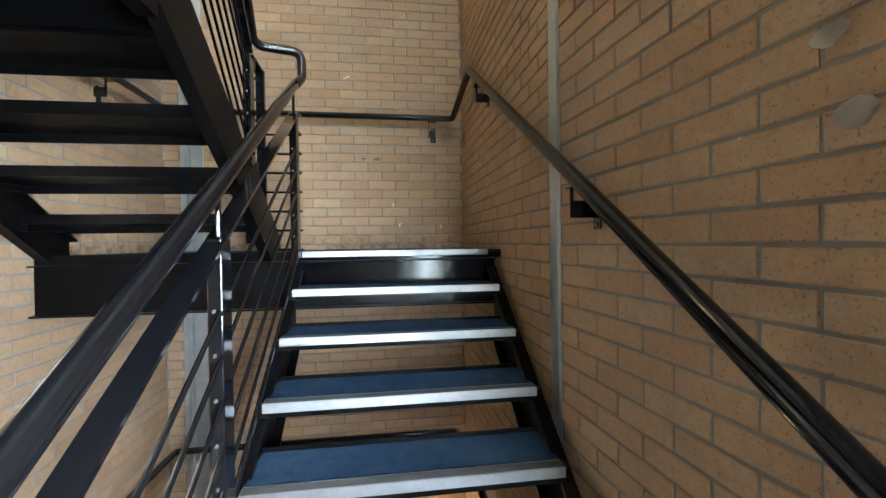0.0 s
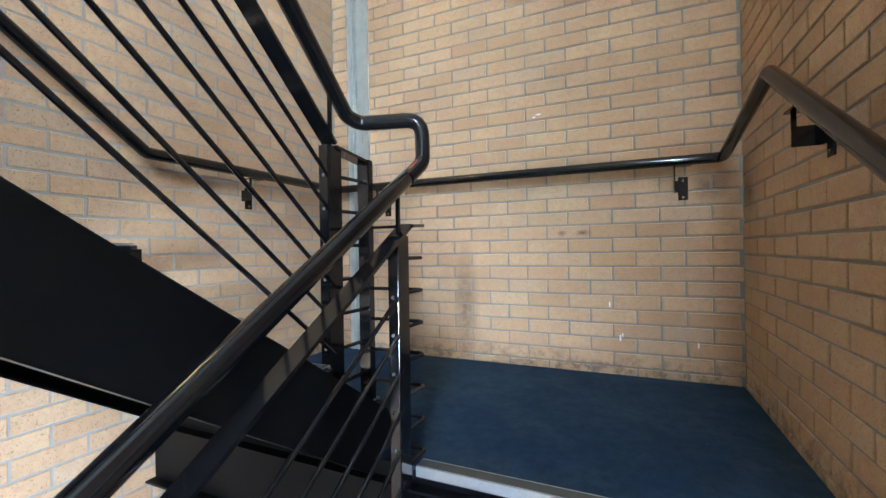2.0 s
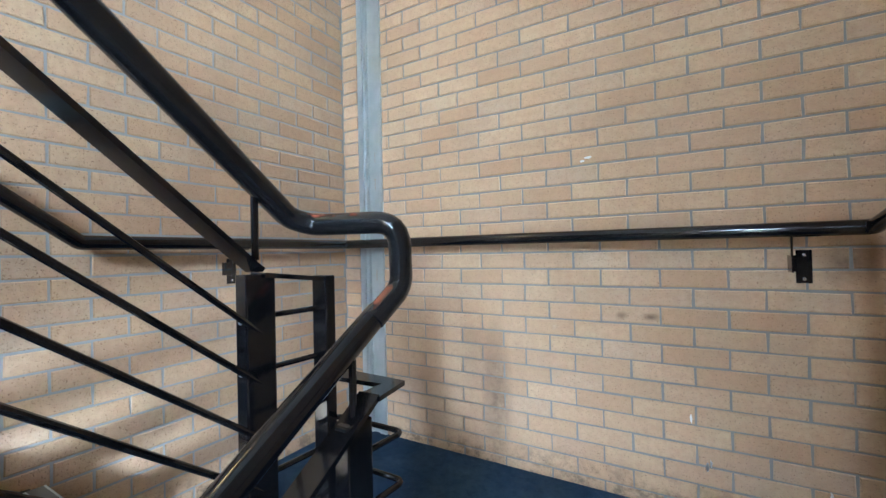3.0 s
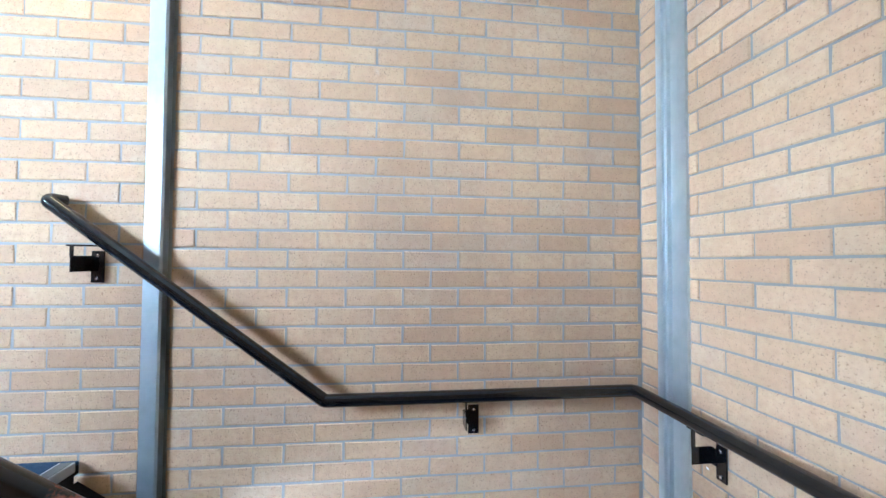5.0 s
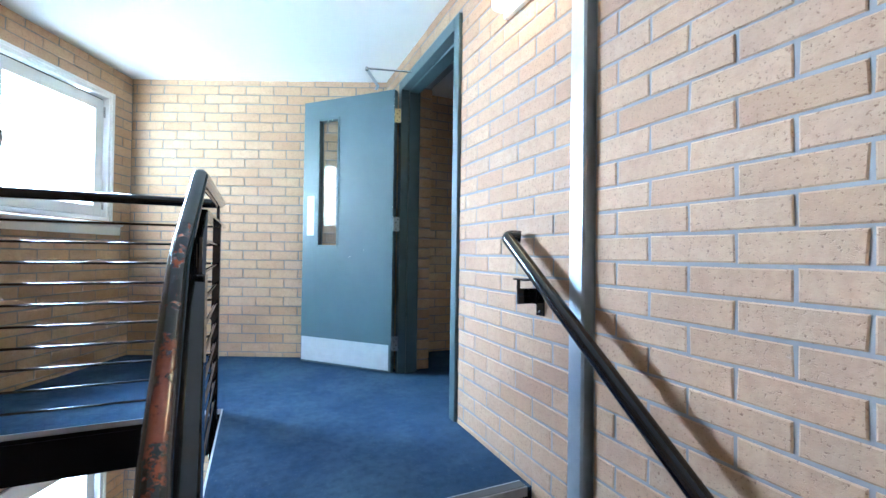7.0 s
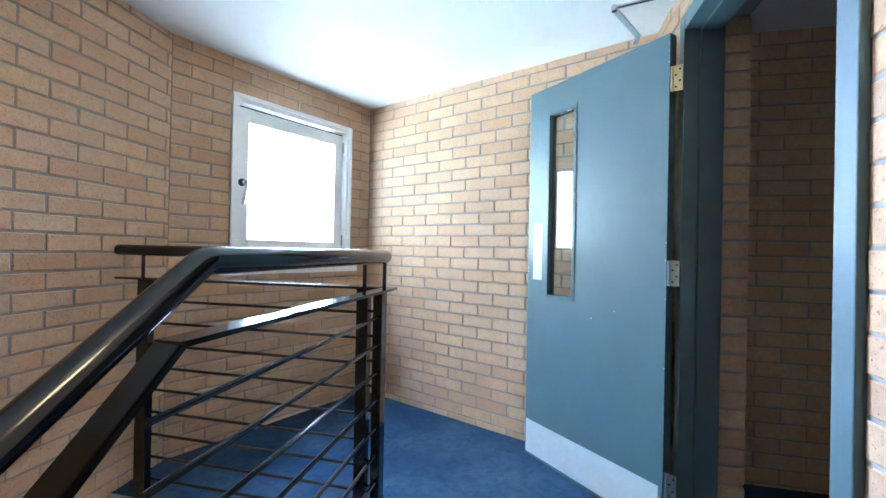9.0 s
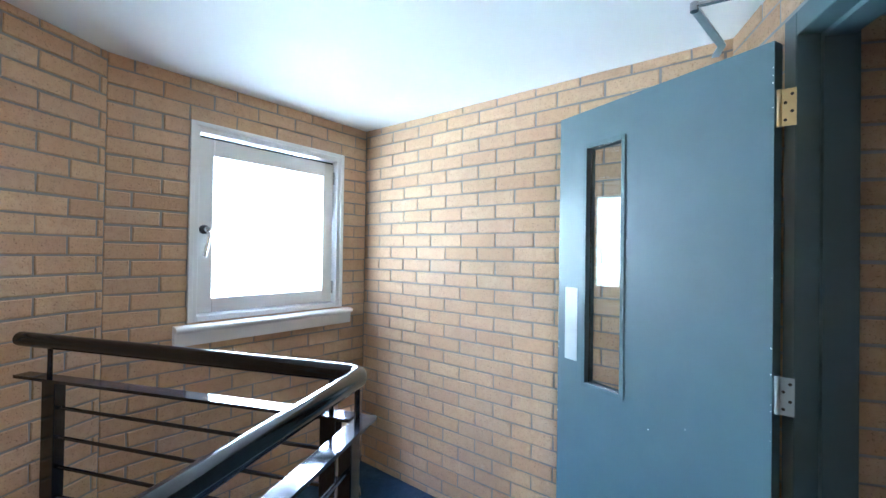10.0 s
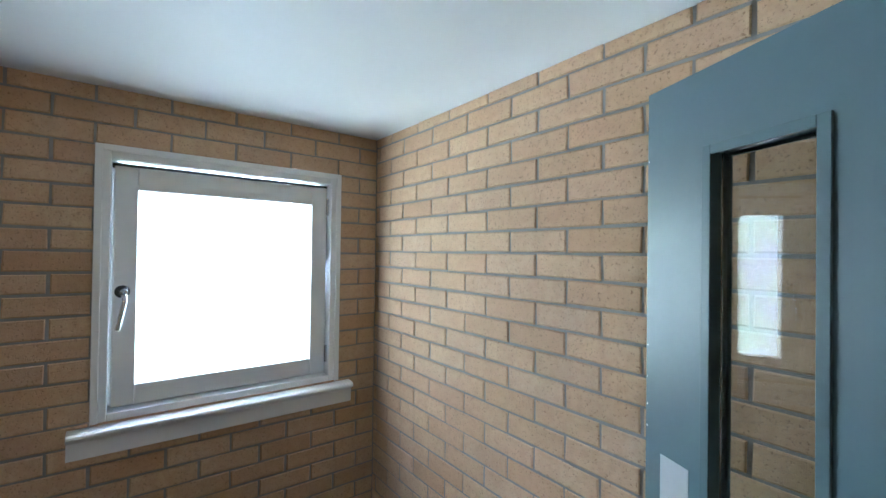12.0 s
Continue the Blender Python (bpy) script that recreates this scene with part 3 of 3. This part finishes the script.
# ---- guard between and above the flights ----
RAIL_R = 0.0245
guard = thing("stair_guard", (1.2, 1.0, 0.0), label="black steel stair guard with thin rods and worn tubular handrail", category="railing")
G = Vector((1.2, 1.0, 0.0))


def g(*pts):
    return [Vector(p) - G for p in pts]


def rail_a(y):
    return 2.181 + 0.596 * (y - 1)


def flat_a(y):
    return 2.046 + 0.587 * (y - 1)


XA, XB0, XB1 = 1.255, 1.052, 1.145
def xa(y):
    return 1.252 + 0.033 * (1.75 - y)


flat_b0, flat_b1 = Vector((XB0, 1.66, 2.75)), Vector((XB1, 0.56, 3.610))
part("handrail", tubed(g((xa(-0.72), -0.72, rail_a(-0.72)), (xa(1.80), 1.80, rail_a(1.80))), RAIL_R), BLACK, guard, "glossy black tubular handrail", smooth=True)
part("handrail", tubed(g((XA, 1.78, rail_a(1.78)), (XA + 0.02, 1.85, rail_a(1.80) + 0.05), (XA + 0.02, 1.845, 2.845), (XB0 + 0.02, 1.79, 2.845), (XB0, 1.745, 2.86), (1.110, 1.33, 3.150), (1.148, 0.90, 3.458), (1.149, 0.779, 3.5403)), RAIL_R, bend=0.055),
     WORN, guard, "black handrail worn to red primer along its top", smooth=True)
part("handrail", tubed(g((1.149, 0.780, 3.540), (XB1 + 0.006, 0.492, 3.736), (XB1 + 0.01, -0.415, 3.735), (2.455, -0.435, 3.738)), RAIL_R, bend=0.05), BLACK, guard, "black landing handrail with worn paint", smooth=True)
for pts in ([(xa(-0.72), -0.72, flat_a(-0.72)), (xa(1.77), 1.77, flat_a(1.77))],
            [(XA, 1.765, flat_a(1.765)), (XA, 1.84, flat_a(1.765) + 0.004), (XB0 + 0.04, 1.84, flat_a(1.765) + 0.004)],
            [tuple(flat_b0), tuple(flat_b1)],
            [tuple(flat_b0 - Vector((0, -0.005, 0.01))), (XB0 + 0.005, 1.84, 2.72)],
            [(XB1, 0.565, 3.612), (XB1 + 0.01, -0.45, 3.612)],
            [(1.19, -0.43, 3.612), (2.455, -0.44, 3.612)]):
    part("flat_bar", tubed(g(*pts), 0, flat=(0.05, 0.010)), BLACK, guard)


def post(x, y, z0, z1, wx=0.036, wy=0.066):
    part("post", boxed(x - wx / 2 - G.x, x + wx / 2 - G.x, y - wy / 2 - G.y, y + wy / 2 - G.y, z0, z1, bevel=0.003), BLACK, guard, "black painted steel post")


def stub(x, y, z0, z1):
    part("spigot", tubed(g((x, y, z0), (x, y, z1)), 0.0075, sides=10), BLACK, guard)


for y in (-0.45, 0.60, 1.72):
    post(xa(y), y, rail_a(y) - 1.05, flat_a(y) - 0.004)
    stub(xa(y), y, flat_a(y), rail_a(y))
post(XB0, 1.66, 1.80, 2.742)
stub(XB0, 1.66, 2.77, 2.90)
post(XB0 + 0.01, 1.83, 1.75, 2.73, 0.045, 0.03)
post(1.115, 0.80, 2.56, 3.418)
stub(1.115, 0.80, 3.42, 3.52)
post(1.165, -0.36, 2.41, 3.606, 0.036, 0.05)
stub(1.165, -0.40, 3.612, 3.73)
post(1.265, -0.445, 2.41, 3.606, 0.05, 0.036)
stub(1.265, -0.445, 3.612, 3.73)
post(2.315, -0.448, 2.41, 3.606, 0.06, 0.036)
stub(2.33, -0.445, 3.612, 3.73)

ROD = 0.0062
RODS_B = (0.126, 0.227, 0.336, 0.440, 0.545, 0.648)
for d in (0.171, 0.283, 0.396, 0.510, 0.620, 0.73):
    part("rod", tubed(g((xa(-0.72) + 0.012, -0.72, flat_a(-0.72) - d), (xa(1.72) + 0.012, 1.72, flat_a(1.72) - d)), ROD, sides=8), BLACK, guard)
for k in range(8):
    z = flat_a(1.765) - 0.10 - 0.105 * k
    if z > 1.62:
        part("rod", tubed(g((XA, 1.70, z), (XA + 0.012, 1.855, z), (XB0 + 0.03, 1.855, z), (XB0 + 0.015, 1.80, z)), ROD, sides=8, bend=0.02), BLACK, guard, "bent end rod joining the two guards")
for k in range(9):
    z = 2.655 - 0.108 * k
    if z > 1.8:
        part("rod", tubed(g((XB0, 1.68, z), (XB0 + 0.01, 1.83, z)), ROD, sides=8), BLACK, guard)
for d in RODS_B:
    part("rod", tubed([flat_b0 - Vector((-0.012, 0, d)) - G, Vector((1.125, 0.79, 3.435 - d)) - G], ROD, sides=8), BLACK, guard)
for k in range(9):
    z = 3.515 - 0.099 * k
    part("rod", tubed(g((1.125, 0.79 if z < 3.4 else 0.62, z), (1.165, -0.42, z), (1.20, -0.475, z), (1.265, -0.475, z)), ROD, sides=8, bend=0.02), BLACK, guard)
    part("rod", tubed(g((1.265, -0.435, z), (2.32, -0.445, z)), ROD, sides=8), BLACK, guard)

BEAD = plain("bare_weld", (0.35, 0.35, 0.36), 0.3, metal=0.8, scale=60.0)


def bead(x, y, z, r=0.0075):
    bm = bmesh.new()
    bmesh.ops.create_icosphere(bm, subdivisions=1, radius=r, matrix=pose(x - G.x, y - G.y, z, 20, 30, 0) @ Matrix.Diagonal((0.8, 1.0, 1.1, 1)))
    part("weld", bm, BLACK if r > 0.008 else BEAD, guard, smooth=True)


for y in (0.60, 1.72):
    for d in (0.171, 0.283, 0.396, 0.510, 0.620):
        bead(xa(y) - 0.002, y - 0.034, flat_a(y - 0.03) - d + 0.002, 0.006)
for d in RODS_B:
    p = flat_b0 - Vector((-0.012, 0, d))
    bead(p.x - 0.010, p.y - 0.034, p.z + 0.026, 0.006)
    bead(1.125 + 0.018, 0.79, 3.435 - d, 0.006)
lower(guard)


# ---- wall handrail ----
def bracket(parent, at, out, rail_z, o):
    """Wall plate, arm and upright; at: the plate's centre on the wall, out: way into the room."""
    ang = math.degrees(math.atan2(out[1], out[0]))
    br = part("bracket", boxed(0.0, 0.006, -0.022, 0.022, -0.085, 0.030, bevel=0.002), BLACK, parent, "black steel wall bracket")
    br.matrix_basis = pose(at[0] - o.x, at[1] - o.y, at[2] - o.z, 0, 0, ang)
    h = rail_z - at[2] - RAIL_R + 0.004
    part("arm", boxed(0.004, 0.076, -0.044, -0.039, -0.045, 0.012, bevel=0.001), BLACK, br, "upright flat steel arm")
    part("foot", boxed(0.003, 0.009, -0.044, -0.018, -0.045, 0.012, bevel=0.001), BLACK, br)
    part("prong", boxed(0.064, 0.076, -0.0455, -0.0395, 0.008, h), BLACK, br)
    part("saddle", boxed(0.040, 0.092, -0.046, 0.030, h - 0.006, h, bevel=0.001), BLACK, br)
    for z in (-0.070, 0.012):
        bm = bmesh.new()
        turned(bm, [(0.005, 0.006), (0.009, 0.006), (0.011, 0.004)], (0, 0, z), "x", 8)
        part("screw", bm, CHROME, br)


O = Vector((0.1, 2.9, 2.83))
rail_w = thing("wall_handrail", tuple(O), label="black tubular handrail bracketed to the brick walls round the half landing", category="handrail")
part("rail", tubed([Vector(p) - O for p in ((0.052, 0.775, 3.552), (0.098, 0.745, 3.556), (0.095, 1.692, 2.834), (0.088, 2.915, 2.834), (1.2, 2.918, 2.832), (2.29, 2.918, 2.828), (2.300, 2.262, 2.965), (2.300, 1.0, 2.181), (2.300, -0.70, 1.117))], RAIL_R, bend=0.03),
     BLACK, rail_w, "glossy black tubular rail", smooth=True)
bracket(rail_w, (0.0, 2.267, 2.74), (1, 0), 2.834, O)
bracket(rail_w, (0.03, 0.875, 3.350), (1, 0), 3.42, O)
bracket(rail_w, (2.134, 3.0, 2.73), (0, -1), 2.830, O)
bracket(rail_w, (0.44, 3.0, 2.73), (0, -1), 2.832, O)
bracket(rail_w, (2.38, 2.05, 2.735), (-1, 0), 2.81, O)
bracket(rail_w, (2.395, 0.72, 1.91), (-1, 0), 1.985, O)
lower(rail_w)


# ---- lamp ----
def bulkhead(at, turn, label):
    t = thing("bulkhead_lamp", at, turn, label=label, category="wall lamp")
    part("backplate", boxed(0, 0.025, -0.155, 0.155, -0.155, 0.155, bevel=0.006), WHITE, t, "white lamp base")
    part("diffuser", boxed(0.025, 0.095, -0.145, 0.145, -0.145, 0.145, bevel=0.022), LAMP, t, "glowing warm white square diffuser")
    return t


lamp = bulkhead((0.03, 0.79, 4.615), 0, "square bulkhead lamp glowing warm on the brick stair wall")
low_lamp = lower(lamp)
for ob in bpy.data.objects:
    if ob.parent and ob.name.startswith("diffuser") and ob.parent != lamp:
        ob.data = ob.data.copy()
        ob.data.materials[0] = LAMP_DIM
bulkhead((1.98, 3.0, -0.55), -90, "square bulkhead lamp glowing on brick below the half landing")


# ---- windows ----
def window(z):
    wall = next(w for w in walls if w.name == "wall_window")
    t = thing("window", tuple(wall.at((WIN_S0 + WIN_S1) / 2, 0, z)), 0, label="white painted timber window with closed sash in brick wall", category="window")
    t.matrix_world = Matrix.Translation((0, 0, z)) @ wall.m @ Matrix.Translation(((WIN_S0 + WIN_S1) / 2, 0, 0))
    W, H = (WIN_S1 - WIN_S0) / 2 - 0.002, UP_WIN[1] - UP_WIN[0] - 0.002
    f = part("frame", bmesh.new(), WHITE, t, "white painted frame")
    bm = bmesh.new()
    for a in ((-W, -W + 0.042, -0.13, 0.004, 0.0, H), (W - 0.042, W, -0.13, 0.004, 0.0, H), (-W + 0.042, W - 0.042, -0.13, 0.004, H - 0.045, H), (-W + 0.042, W - 0.042, -0.13, 0.004, 0.0, 0.028)):
        box(bm, *a, bevel=0.003)
    for a in ((-W - 0.004, -W + 0.018, 0.004, 0.014, 0.0, H + 0.004), (W - 0.018, W + 0.004, 0.004, 0.014, 0.0, H + 0.004), (-W + 0.018, W - 0.018, 0.004, 0.014, H - 0.018, H + 0.004)):
        box(bm, *a, bevel=0.002)
    for a in ((-W + 0.042, -W + 0.062, -0.112, -0.094, 0.028, H - 0.045), (W - 0.062, W - 0.042, -0.112, -0.094, 0.028, H - 0.045), (-W + 0.062, W - 0.062, -0.112, -0.094, 0.028, 0.050)):
        box(bm, *a)
    bm.to_mesh(f.data)
    bm.free()
    w2, z0, z1 = W - 0.050, 0.036, H - 0.062
    p0, p1, q0, q1 = -w2 + 0.072, w2 - 0.072, z0 + 0.075, z1 - 0.085
    sash = part("sash", bmesh.new(), WHITE, t, "white painted opening sash")
    bm = bmesh.new()
    for a in ((-w2, p0, -0.09, -0.03, z0, z1), (p1, w2, -0.09, -0.03, z0, z1), (p0, p1, -0.09, -0.03, z0, q0), (p0, p1, -0.09, -0.03, q1, z1)):
        box(bm, *a, bevel=0.004)
    bm.to_mesh(sash.data)
    bm.free()
    # Dark strip standing in for the shade in the gap above the sash.
    part("seal", boxed(-w2 - 0.006, w2 + 0.006, -0.10, -0.045, z1, z1 + 0.012), DARK_MATT, sash)
    for x in (-0.09, 0.0, 0.09):
        part("vent", boxed(x - 0.035, x + 0.035, -0.0302, -0.028, q1 + 0.03, q1 + 0.036), WHITE, sash, "slim trickle vent slot")
    pane = part("pane", boxed(p0 - 0.004, p1 + 0.004, -0.066, -0.060, q0 - 0.004, q1 + 0.004), GLASS, sash, "clear glass pane")
    pane.visible_shadow = False
    hx, hz = w2 - 0.033, z0 + 0.42
    bm = bmesh.new()
    turned(bm, [(-0.024, 0.014), (-0.018, 0.014), (0.004, 0.012), (0.014, 0.011), (0.018, 0.006)], (hx, 0, hz), "y", 18)
    handle = part("handle", bm, CHROME, sash, "chrome lever window handle pointing down", smooth=True)
    bm = bmesh.new()
    turned(bm, [(-0.031, 0.023), (-0.024, 0.023), (-0.021, 0.019)], (hx + 0.004, 0, hz), "y", 20)
    part("rose", bm, DARK_MATT, sash, "black round handle rose", smooth=True)
    part("lever", tubed([(hx, 0.006, hz), (hx - 0.004, 0.014, hz - 0.03), (hx + 0.016, 0.012, hz - 0.135)], 0.0085, sides=12, bend=0.02), CHROME, handle, smooth=True)
    for z_ in (z0 + 0.09, z1 - 0.09):
        part("hinge", boxed(-w2 - 0.012, -w2 + 0.004, -0.032, -0.022, z_ - 0.04, z_ + 0.04, bevel=0.002), CHROME, sash, "painted sash hinge")
    bm = bmesh.new()
    prism(bm, [(-0.12, 0.0), (0.045, -0.012), (0.052, -0.018), (0.054, -0.026), (0.050, -0.034), (0.034, -0.040), (0.030, -0.046), (0.028, -0.105), (0.0, -0.105), (0.0, -0.04), (-0.12, -0.035)], "x", -W - 0.062, W + 0.062)
    part("sill", bm, WHITE, t, "white moulded window board with chipped paint")
    return t


for z in (UP_WIN[0], LOW_WIN[0]):
    window(z)


# ---- the daylight outside the windows ----
def daylight_material(name, strength):
    """Bright overcast sky over sunlit shrubs with a pale garden wall among them."""
    m, nt, b = material(name)
    co = nt.nodes.new("ShaderNodeTexCoord").outputs["Object"]
    sep = nt.nodes.new("ShaderNodeSeparateXYZ")
    nt.links.new(co, sep.inputs[0])
    edge = maths(nt, "ADD", maths(nt, "SUBTRACT", sep.outputs[2], 0.42), maths(nt, "MULTIPLY", maths(nt, "SUBTRACT", noise_at(nt, 5.0, 6.0, 0.7, co), 0.5), 1.0))
    tuft = ramp(nt, noise_at(nt, 22.0, 6.0, 0.8, co), [(0.38, (0.06, 0.11, 0.06)), (0.5, (0.30, 0.37, 0.26)), (0.70, (0.90, 0.95, 0.74))]).outputs[0]
    stone = mix(nt, noise_at(nt, 12.0, 5.0, 0.7, co), (0.30, 0.32, 0.36), (0.90, 0.92, 0.98))
    low = mix(nt, ramp(nt, noise_at(nt, 4.0, 3.0, 0.6, co), [(0.55, (0, 0, 0)), (0.58, (1, 1, 1))]).outputs[0], tuft, stone)
    col = mix(nt, ramp(nt, edge, [(0.0, (0, 0, 0)), (0.05, (1, 1, 1))]).outputs[0], low, (0.79, 0.87, 1.0))
    b.inputs["Base Color"].default_value = (0.3, 0.3, 0.3, 1)
    nt.links.new(col, b.inputs["Emission Color"])
    b.inputs["Emission Strength"].default_value = strength
    return m


wall = next(w for w in walls if w.name == "wall_window")
for z0, outside, power, west in ((UP_WIN[0], daylight_material("garden_daylight", DAYLIGHT), 120, 0.5), (LOW_WIN[0], daylight_material("dimmed_garden_daylight", DAYLIGHT_LOW), 320, 0.1)):
    sheet = part("backdrop", boxed(-1.40, 1.40, -0.01, 0.01, -1.25, 1.25), outside, label="bright overcast sky over shrubs and a pale garden wall", kind="structure")
    sheet.matrix_world = Matrix.Translation((0, 0, z0 + 0.50)) @ wall.m @ Matrix.Translation(((WIN_S0 + WIN_S1) / 2, -0.46, 0))
    # Narrow fill lamp added outside each window to brighten the stair walls.
    extra = new("bright_cloud", bpy.data.lights.new("bright_cloud", "AREA"))
    extra.data.shape, extra.data.size, extra.data.size_y = "RECTANGLE", 1.2, 1.1
    extra.data.spread, extra.data.energy, extra.data.color = radians(80), power, (0.84, 0.93, 1.0)
    extra.matrix_world = look(wall.at((WIN_S0 + WIN_S1) / 2, -0.36, z0 + 0.50), (west, 2.0, z0 - 0.75))


# ---- door ----
bm = bmesh.new()
X0, X1 = -0.10, 0.046
box(bm, X0, X1, 0.133, DOOR_Y1 - 0.001, MAIN + 0.001, DOOR_TOP - 0.001, bevel=0.003)
box(bm, X0, X1, DOOR_Y0 + 0.001, -0.738, MAIN + 0.001, DOOR_TOP - 0.001, bevel=0.003)
box(bm, X0, X1, -0.738, 0.133, 4.662, DOOR_TOP - 0.001, bevel=0.003)
for a in ((X0 + 0.02, X0 + 0.09, 0.118, 0.133, MAIN + 0.001, 4.662), (X0 + 0.02, X0 + 0.09, -0.738, -0.723, MAIN + 0.001, 4.662), (X0 + 0.02, X0 + 0.09, -0.723, 0.118, 4.647, 4.662)):
    box(bm, *a)
part("door_frame", bm, FRAME_PAINT, label="blue-grey painted timber door frame", kind="structure")

hinge_at = Vector((0.085, -0.742, MAIN))
tip = Vector((0.634, -1.325, MAIN))
turn = math.degrees(math.atan2(tip.y - hinge_at.y, tip.x - hinge_at.x))
door = thing("door", tuple(hinge_at), turn, label="blue-grey painted fire door standing open with narrow glass panel", category="door")
DW, DH = 0.802, 2.02
V0, V1, VZ0, VZ1 = 0.478, 0.655, 0.905, 1.868
bm = bmesh.new()
for a in ((0.0, V0, 0.012, DH), (V1, DW, 0.012, DH), (V0, V1, 0.012, VZ0), (V0, V1, VZ1, DH)):
    box(bm, a[0], a[1], -0.022, 0.022, a[2], a[3])
bmesh.ops.remove_doubles(bm, verts=bm.verts, dist=0.0001)
leaf = part("leaf", bm, DOOR_PAINT, door, "blue-grey painted flush door leaf with scuffed edges")
for y in (0.022, -0.022):
    bm = bmesh.new()
    s_ = 1 if y > 0 else -1
    for a in ((V0 - 0.012, V0 + 0.006, VZ0 - 0.012, VZ1 + 0.012), (V1 - 0.006, V1 + 0.012, VZ0 - 0.012, VZ1 + 0.012), (V0 + 0.006, V1 - 0.006, VZ0 - 0.012, VZ0 + 0.006), (V0 + 0.006, V1 - 0.006, VZ1 - 0.006, VZ1 + 0.012)):
        box(bm, a[0], a[1], min(y, y + s_ * 0.005), max(y, y + s_ * 0.005), a[2], a[3], bevel=0.0015)
    part("vision_frame", bm, FRAME_PAINT, leaf, "slim dark glazing bead")
vm = (V0 + V1) / 2
vp = part("vision_pane", boxed(V0 + 0.002 - vm, V1 - 0.002 - vm, -0.003, 0.003, VZ0 + 0.001, VZ1 - 0.001), GLASS, leaf, "clear glass vision panel")
vp.matrix_basis = pose(vm, 0, 0, 0, 0, -4.0)
part("kick_plate", boxed(0.02, DW - 0.006, 0.022, 0.0235, 0.025, 0.205), PLATE, door, "satin aluminium kick plate")
part("push_plate", boxed(DW - 0.108, DW - 0.041, 0.022, 0.0235, 0.985, 1.29, bevel=0.0005), PLATE, door, "small upright aluminium push plate")
part("latch", boxed(DW, DW + 0.006, -0.008, 0.010, 0.60, 0.66), ALUMINIUM, door)
for z in (0.22, 1.06, 1.83):
    bm = bmesh.new()
    turned(bm, [(-0.05, 0.006), (0.05, 0.006)], (-0.012, 0.024, z), "z", 12)
    metal = BRASS if z > 1.5 else WEB
    h = part("hinge", bm, metal, door, "brass butt hinge" if z > 1.5 else "dull grey butt hinge")
    plate = part("hinge_leaf", boxed(-0.0015, 0.0015, 0.004, 0.036, z - 0.05, z + 0.05), metal, door)
    plate.matrix_basis = pose(-0.012, 0.024, 0, 0, 0, 112)
    for u, v in ((0.013, -0.034), (0.027, -0.012), (0.013, 0.012), (0.027, 0.034)):
        bm = bmesh.new()
        turned(bm, [(-0.0030, 0.0042), (0.0030, 0.0042)], (0, u, z + v), "x", 8)
        part("screw", bm, DARK_MATT, plate, "dark countersunk screw")
into_door = door.matrix_world.inverted()
part("closer_arm", tubed([into_door @ Vector(p) for p in ((0.205, -0.845, 4.672), (0.210, -0.78, 4.674), (0.333, -0.607, 4.700))], 0, flat=(0.020, 0.006)), STEEL_GREY, door, "grey painted closer arm")
part("closer_arm", tubed([into_door @ Vector(p) for p in ((0.333, -0.607, 4.706), (0.05, -0.524, 4.703))], 0, flat=(0.016, 0.006)), CHROME, door, "bright metal closer link")
bm = bmesh.new()
turned(bm, [(4.692, 0.010), (4.714, 0.010)], (0.333, -0.607, 0), "z", 12)
bmesh.ops.transform(bm, matrix=into_door, verts=bm.verts)
part("pivot", bm, CHROME, door)

chips = random.Random(11)
bm = bmesh.new()
for _ in range(26):
    z, a = chips.uniform(0.3, 1.95), chips.choice((0.003, DW - 0.004))
    if chips.random() < 0.25:
        a = chips.uniform(0.02, DW - 0.15)
    r = chips.uniform(0.0008, 0.0028)
    vs = [bm.verts.new((a + r * chips.uniform(0.4, 1) * math.cos(t), 0.0224, z + 1.6 * r * chips.uniform(0.4, 1) * math.sin(t))) for t in [2 * math.pi * k / 7 for k in range(7)]]
    bm.faces.new(vs)
part("chip", bm, WHITE, leaf, "small white paint chips")

# ---- the single bricks, last ----
for w in walls:
    w.lay()
